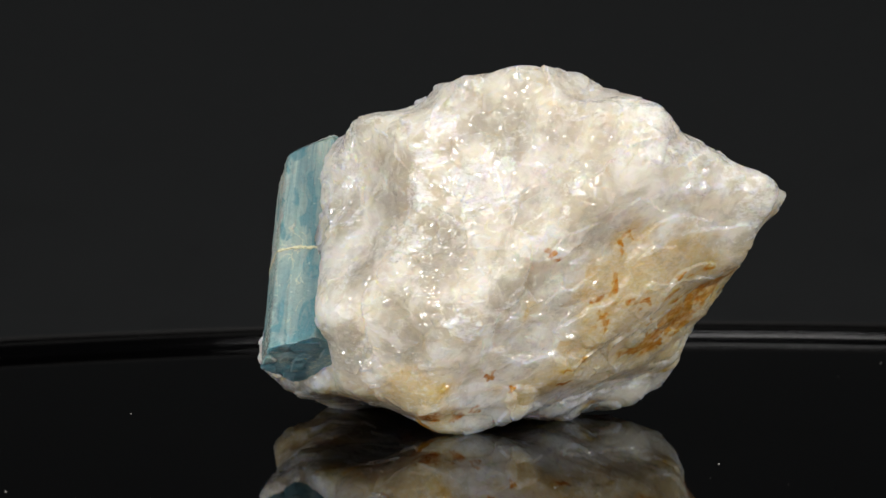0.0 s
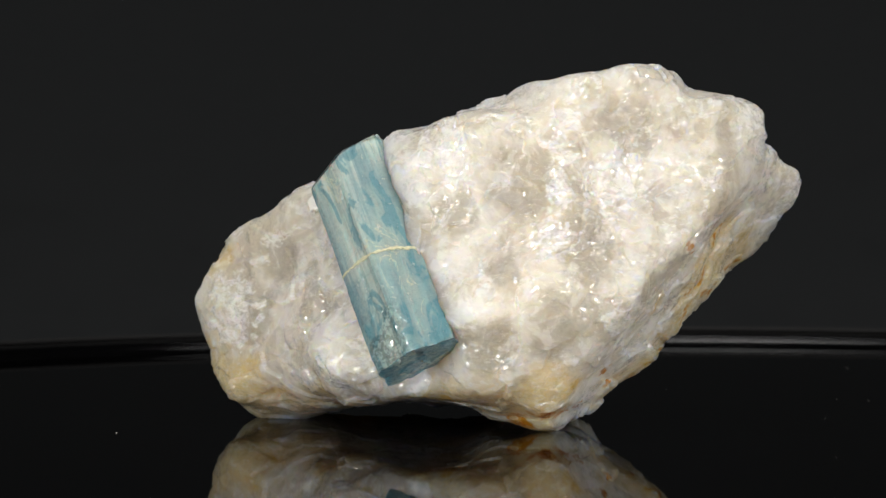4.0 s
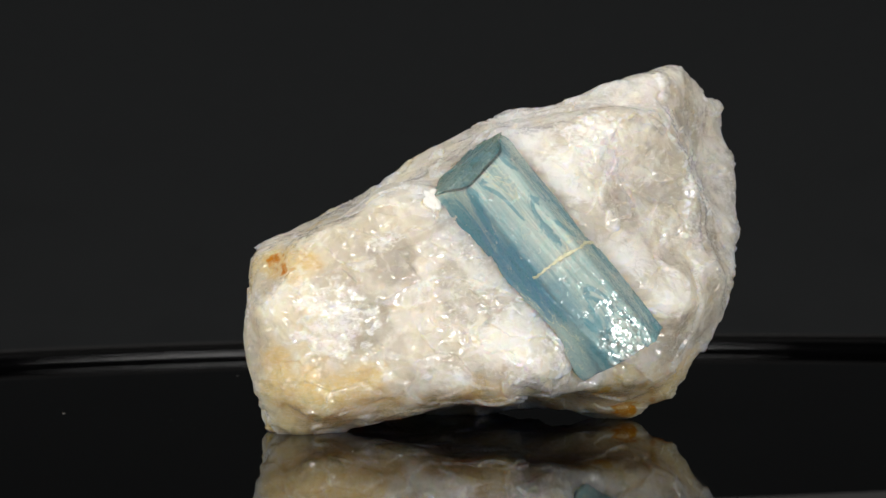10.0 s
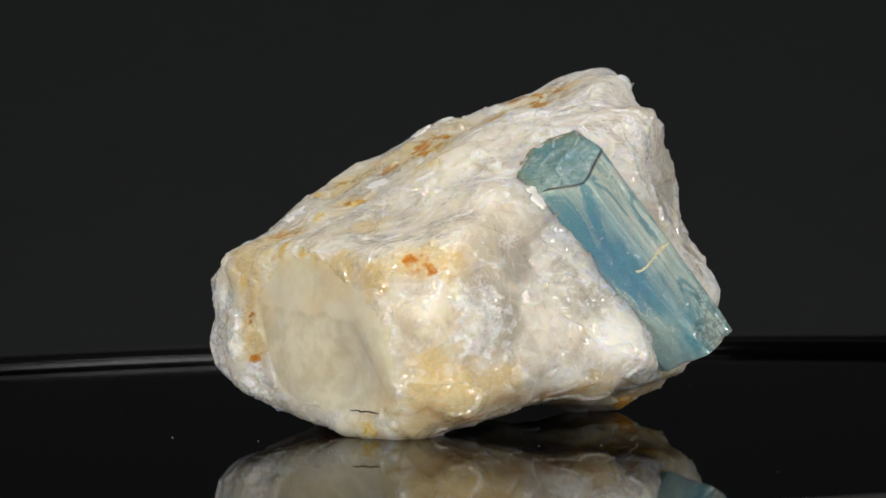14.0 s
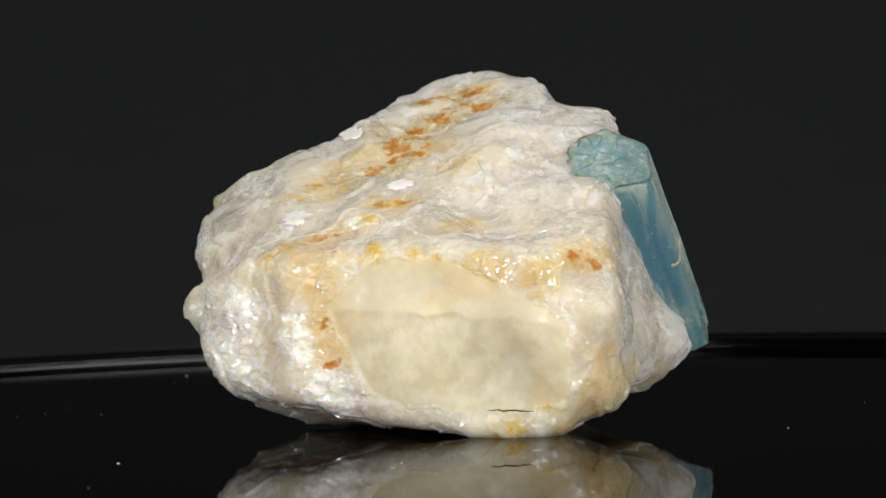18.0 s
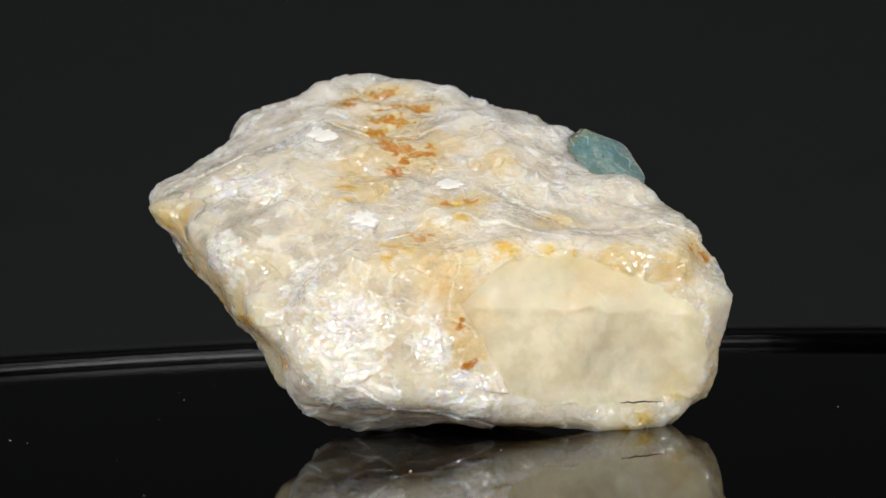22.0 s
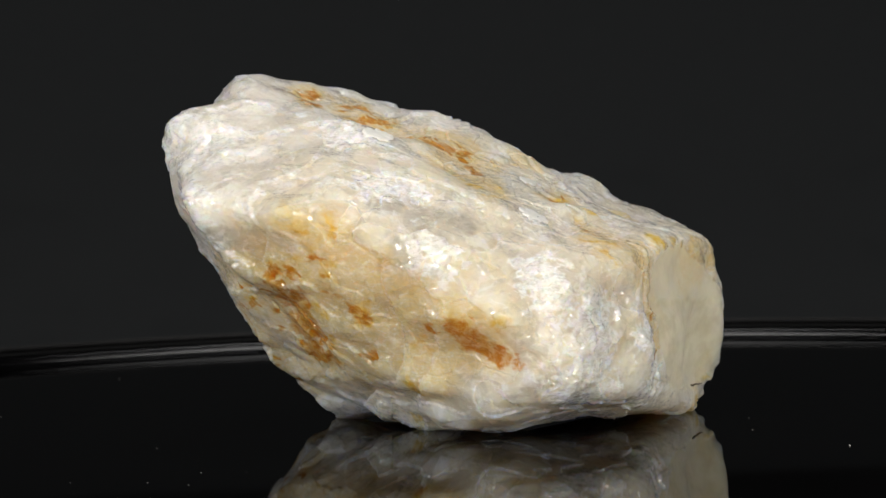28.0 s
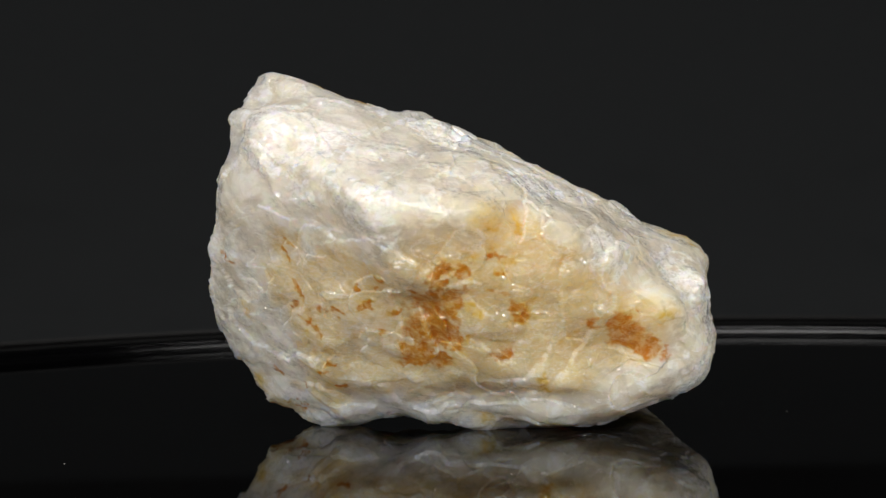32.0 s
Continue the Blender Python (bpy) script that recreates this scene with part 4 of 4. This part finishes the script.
def beryl_crystal(parent):
    around, along, cap = 260, 300, 44
    a = np.linspace(0, 2 * math.pi, around, endpoint=False)
    rows, sizes = [], []
    for i in range(cap):
        rows.append(-1.0)
        sizes.append((i + 1) / (cap + 1))
    for i in range(along):
        rows.append(-1 + 2 * i / (along - 1))
        sizes.append(1.0)
    for i in range(cap):
        rows.append(1.0)
        sizes.append(1 - (i + 1) / (cap + 1))
    z0, size = np.array(rows)[:, None] * np.ones(around), np.array(sizes)[:, None] * np.ones(around)
    aa = np.ones(len(rows))[:, None] * a
    r = crystal_radius(aa) * size
    x, y = r * np.sin(aa), r * np.cos(aa)
    # slanting ends
    z = z0 * HALF + np.where(z0 > 0, 0.7 + 0.15 * x - 0.15 * y, 0.9 + 0.26 * x) * step(np.abs(z0), 0.9, 1.0)
    p = np.stack([x, y + 0.0, z], 2).reshape(-1, 3).astype(np.float32)
    out = np.stack([np.sin(aa), np.cos(aa), 0 * aa], 2).reshape(-1, 3)
    groove = rough_noise(p * np.array((1, 1, 0.02)), 0.9, 7, 3) - 0.5
    ledge = chips(p * np.array((1, 1, 0.05)) + 40.0, 2.0, 21, 0.5)
    block = chips(p * np.array((1, 1, 0.7)) + 70.0, 5.0, 22, 0.6)
    nick = chips(p + 11.0, 1.1, 25, 1.3)
    lift = 0.30 * groove + 0.24 * ledge + 0.12 * block + 0.05 * nick
    side = (size.reshape(-1) > 0.999).astype(np.float32)
    edge = step(np.abs(p[:, 2]), HALF - 1.6, HALF)
    lift -= 0.5 * edge * side * rough_noise(p, 1.4, 90, 2) + 0.9 * step(-p[:, 2], HALF - 3.0, HALF + 1.0) * side
    p = p + out * (lift * np.maximum(size.reshape(-1), 0.2))[:, None]
    p[:, 2] += (1 - side) * (0.35 * chips(p * np.array((1, 1, 0.2)), 2.6, 33, 1.0) + 0.3 * (rough_noise(p, 1.5, 36, 2) - 0.5))
    # the top end is worn round towards its outer side
    p[:, 2] += np.where(z0.reshape(-1) < 0, 1, 0) * 0.5 * np.maximum(p[:, 0] - 1.0, 0) ** 2 / 7.0 * step(-p[:, 2], HALF - 6.0, HALF - 0.5)
    p[:, 1] *= np.where(p[:, 1] > 0, 1.07, 1.0)
    p[:, 0] -= 1.2
    n = len(rows)
    i, j = np.meshgrid(np.arange(n - 1), np.arange(around), indexing="ij")
    k = (j + 1) % around
    faces = np.stack([i * around + j, (i + 1) * around + j, (i + 1) * around + k, i * around + k], 2).reshape(-1, 4)
    me = grid_mesh("beryl_crystal", p * MM, faces)
    # the outer face is paler and crusted, the face beside it deep blue
    angle = np.degrees(aa.reshape(-1))
    pale = np.clip(1.15 - np.abs(angle - 112) / 42, 0, 1) + 0.5 * step(-p[:, 2], 8, 19) - 0.45 * step(p[:, 2], 4.0, 6.0)
    pale = pale * (0.5 + 0.5 * side)
    deep = np.clip(1.3 - np.abs(angle - 46) / 40, 0, 1) * step(20 - np.abs(p[:, 2] + 1.0), 4, 12) * side + 0.5 * (1 - side)
    spark = step(p[:, 2], 11.0, 15.0) * side * step(angle, 60, 85) * step(-angle, -150, -120) * step(rough_noise(p, 5.0, 51, 3), 0.42, 0.52)
    top = (1 - side) * (p[:, 2] < 0)
    olive = np.clip(step(-p[:, 2], HALF - 2.0, HALF - 0.4) * (size.reshape(-1) > 0.72), 0, 1) * 0.8
    for name, values in (("pale", np.clip(pale, 0, 1)), ("deep", deep), ("cap", top), ("spark", spark), ("olive", olive)):
        layer = me.attributes.new(name, "FLOAT", "POINT")
        layer.data.foreach_set("value", np.ascontiguousarray(values, dtype=np.float32))
    crystal = part_mesh("beryl_crystal", me, BERYL, parent, "pale blue-green six-sided beryl crystal, striated")
    crystal.matrix_local = CRYSTAL_POSE

    # a thin yellowish seam across it
    bm = bmesh.new()
    seam = []
    for d in range(60, 205, 3):
        w = 0.42 + 0.35 * noise.noise((d * 0.21, 3.1, 0.4))
        wander = 0.35 * noise.noise((d * 0.04, 7.7, 1.4)) + 0.18 * noise.noise((d * 0.3, 1.7, 1.4)) + (d - 130) * 0.010
        rad = float(crystal_radius(np.array(radians(d)))) + 0.02
        row = []
        for dz, dr in ((-w, -0.5), (-w * 0.5, 0.13), (w * 0.5, 0.13), (w, -0.5)):
            q = rad + dr + 0.10 * noise.noise((d * 0.4, dz * 3, 2.0))
            row.append(bm.verts.new(((q * math.sin(radians(d)) - 1.2) * MM, q * math.cos(radians(d)) * MM, (3.2 + wander + dz) * MM)))
        seam.append(row)
    for s, t in zip(seam, seam[1:]):
        for c in range(4):
            bm.faces.new((s[c], t[c], t[(c + 1) % 4], s[(c + 1) % 4]))
    bm.faces.new(seam[0])
    bm.faces.new(seam[-1][::-1])
    part("seam", bm, VEIN, crystal, "thin yellowish seam across the crystal")


specimen = tagged(new("mineral_specimen"), "broken milky quartz block holding a blue beryl crystal, on black plate", "mineral")
directions, surface = quartz_matrix(specimen)
beryl_crystal(specimen)


def patch(place, radius):
    """The mean place and outward direction of the rock's surface round a place."""
    away = np.linalg.norm(surface - np.array(place, np.float32), axis=1)
    near = surface[away < radius]
    middle = near.mean(0)
    _, _, axes = np.linalg.svd(near[:: max(1, len(near) // 2000)] - middle, full_matrices=False)
    out = axes[2] if axes[2] @ (middle - CENTRE) > 0 else -axes[2]
    high = np.percentile((near - middle) @ out, 75)
    return Vector(middle.tolist()), Vector(out.tolist()), float(high)


def flake(place, width, length, spin, seed):
    """A thin ragged chip of white quartz that lies on the rock."""
    middle, out, high = patch(place, 0.5 * max(width, length))
    turn = out.to_track_quat("Z", "Y").to_matrix().to_4x4() @ Matrix.Rotation(radians(spin), 4, "Z")
    dice_roll = random.Random(seed)
    bm = bmesh.new()
    rings = []
    for size, z in ((1.0, -0.9), (1.0, 0.02), (0.9, 0.16), (0.55, 0.22)):
        ring = []
        dice_roll.seed(seed)
        for i in range(22):
            a = 2 * math.pi * i / 22
            r = (0.72 + 0.5 * dice_roll.random()) * size
            q = Vector((r * width / 2 * math.cos(a), r * length / 2 * math.sin(a), z + 0.08 * (dice_roll.random() - 0.5)))
            q = turn @ q + middle + out * high
            ring.append(bm.verts.new(q * MM))
        rings.append(ring)
    for a, b in zip(rings, rings[1:]):
        for i in range(22):
            j = (i + 1) % 22
            bm.faces.new((a[i], a[j], b[j], b[i]))
    bm.faces.new(rings[-1])
    bm.faces.new(rings[0][::-1])
    part("flake", bm, FLAKE, specimen, "thin bright white quartz flake")


flake((24.4, 21.3, 36.9), 4.2, 5.0, 20, 1)
flake((24.7, -6.5, 51.1), 4.0, 5.6, 60, 2)
flake((7.1, 14.0, 42.1), 5.0, 3.0, 10, 3)
flake((-28.5, 5.3, 40.3), 3.0, 4.4, 0, 4)


def fracture():
    """A hair-thin dark crack low on the glassy break."""
    bm = bmesh.new()
    # drawn as a thin dark strip laid along the surface
    rows = []
    for i in range(25):
        x = -15.7 - 7.9 * i / 24
        z = 5.25 - 0.25 * i / 24 + 0.22 * noise.noise((x * 0.9, 0.3, 0.1))
        place = np.array((x, 36.2, z), np.float32)
        y = float(surface[np.argmin(np.linalg.norm(surface - place, axis=1))][1])
        w = 0.10 * (1 - abs(i / 12 - 1) ** 2) + 0.03
        rows.append([bm.verts.new(Vector((x, y + dy, z + dz)) * MM) for dy, dz in ((-0.2, -w), (0.05, -w), (0.05, w), (-0.2, w))])
    for a, b in zip(rows, rows[1:]):
        for c in range(4):
            bm.faces.new((a[c], b[c], b[(c + 1) % 4], a[(c + 1) % 4]))
    part("fracture", bm, CRACK, specimen, "hair-thin dark crack")


fracture()


# ---- the turning ----
def motions():
    times = [float(t) for t in range(0, 33)]
    walk(specimen, [(t, pose(0, 0, 0, 0, 0, turned(t))) for t in times])
    walk(plate, [(t, pose(0, 0, 0, 0, 0, turned(t)) @ PLATE_SHIFT @ PLATE_TILT) for t in times])


motions()
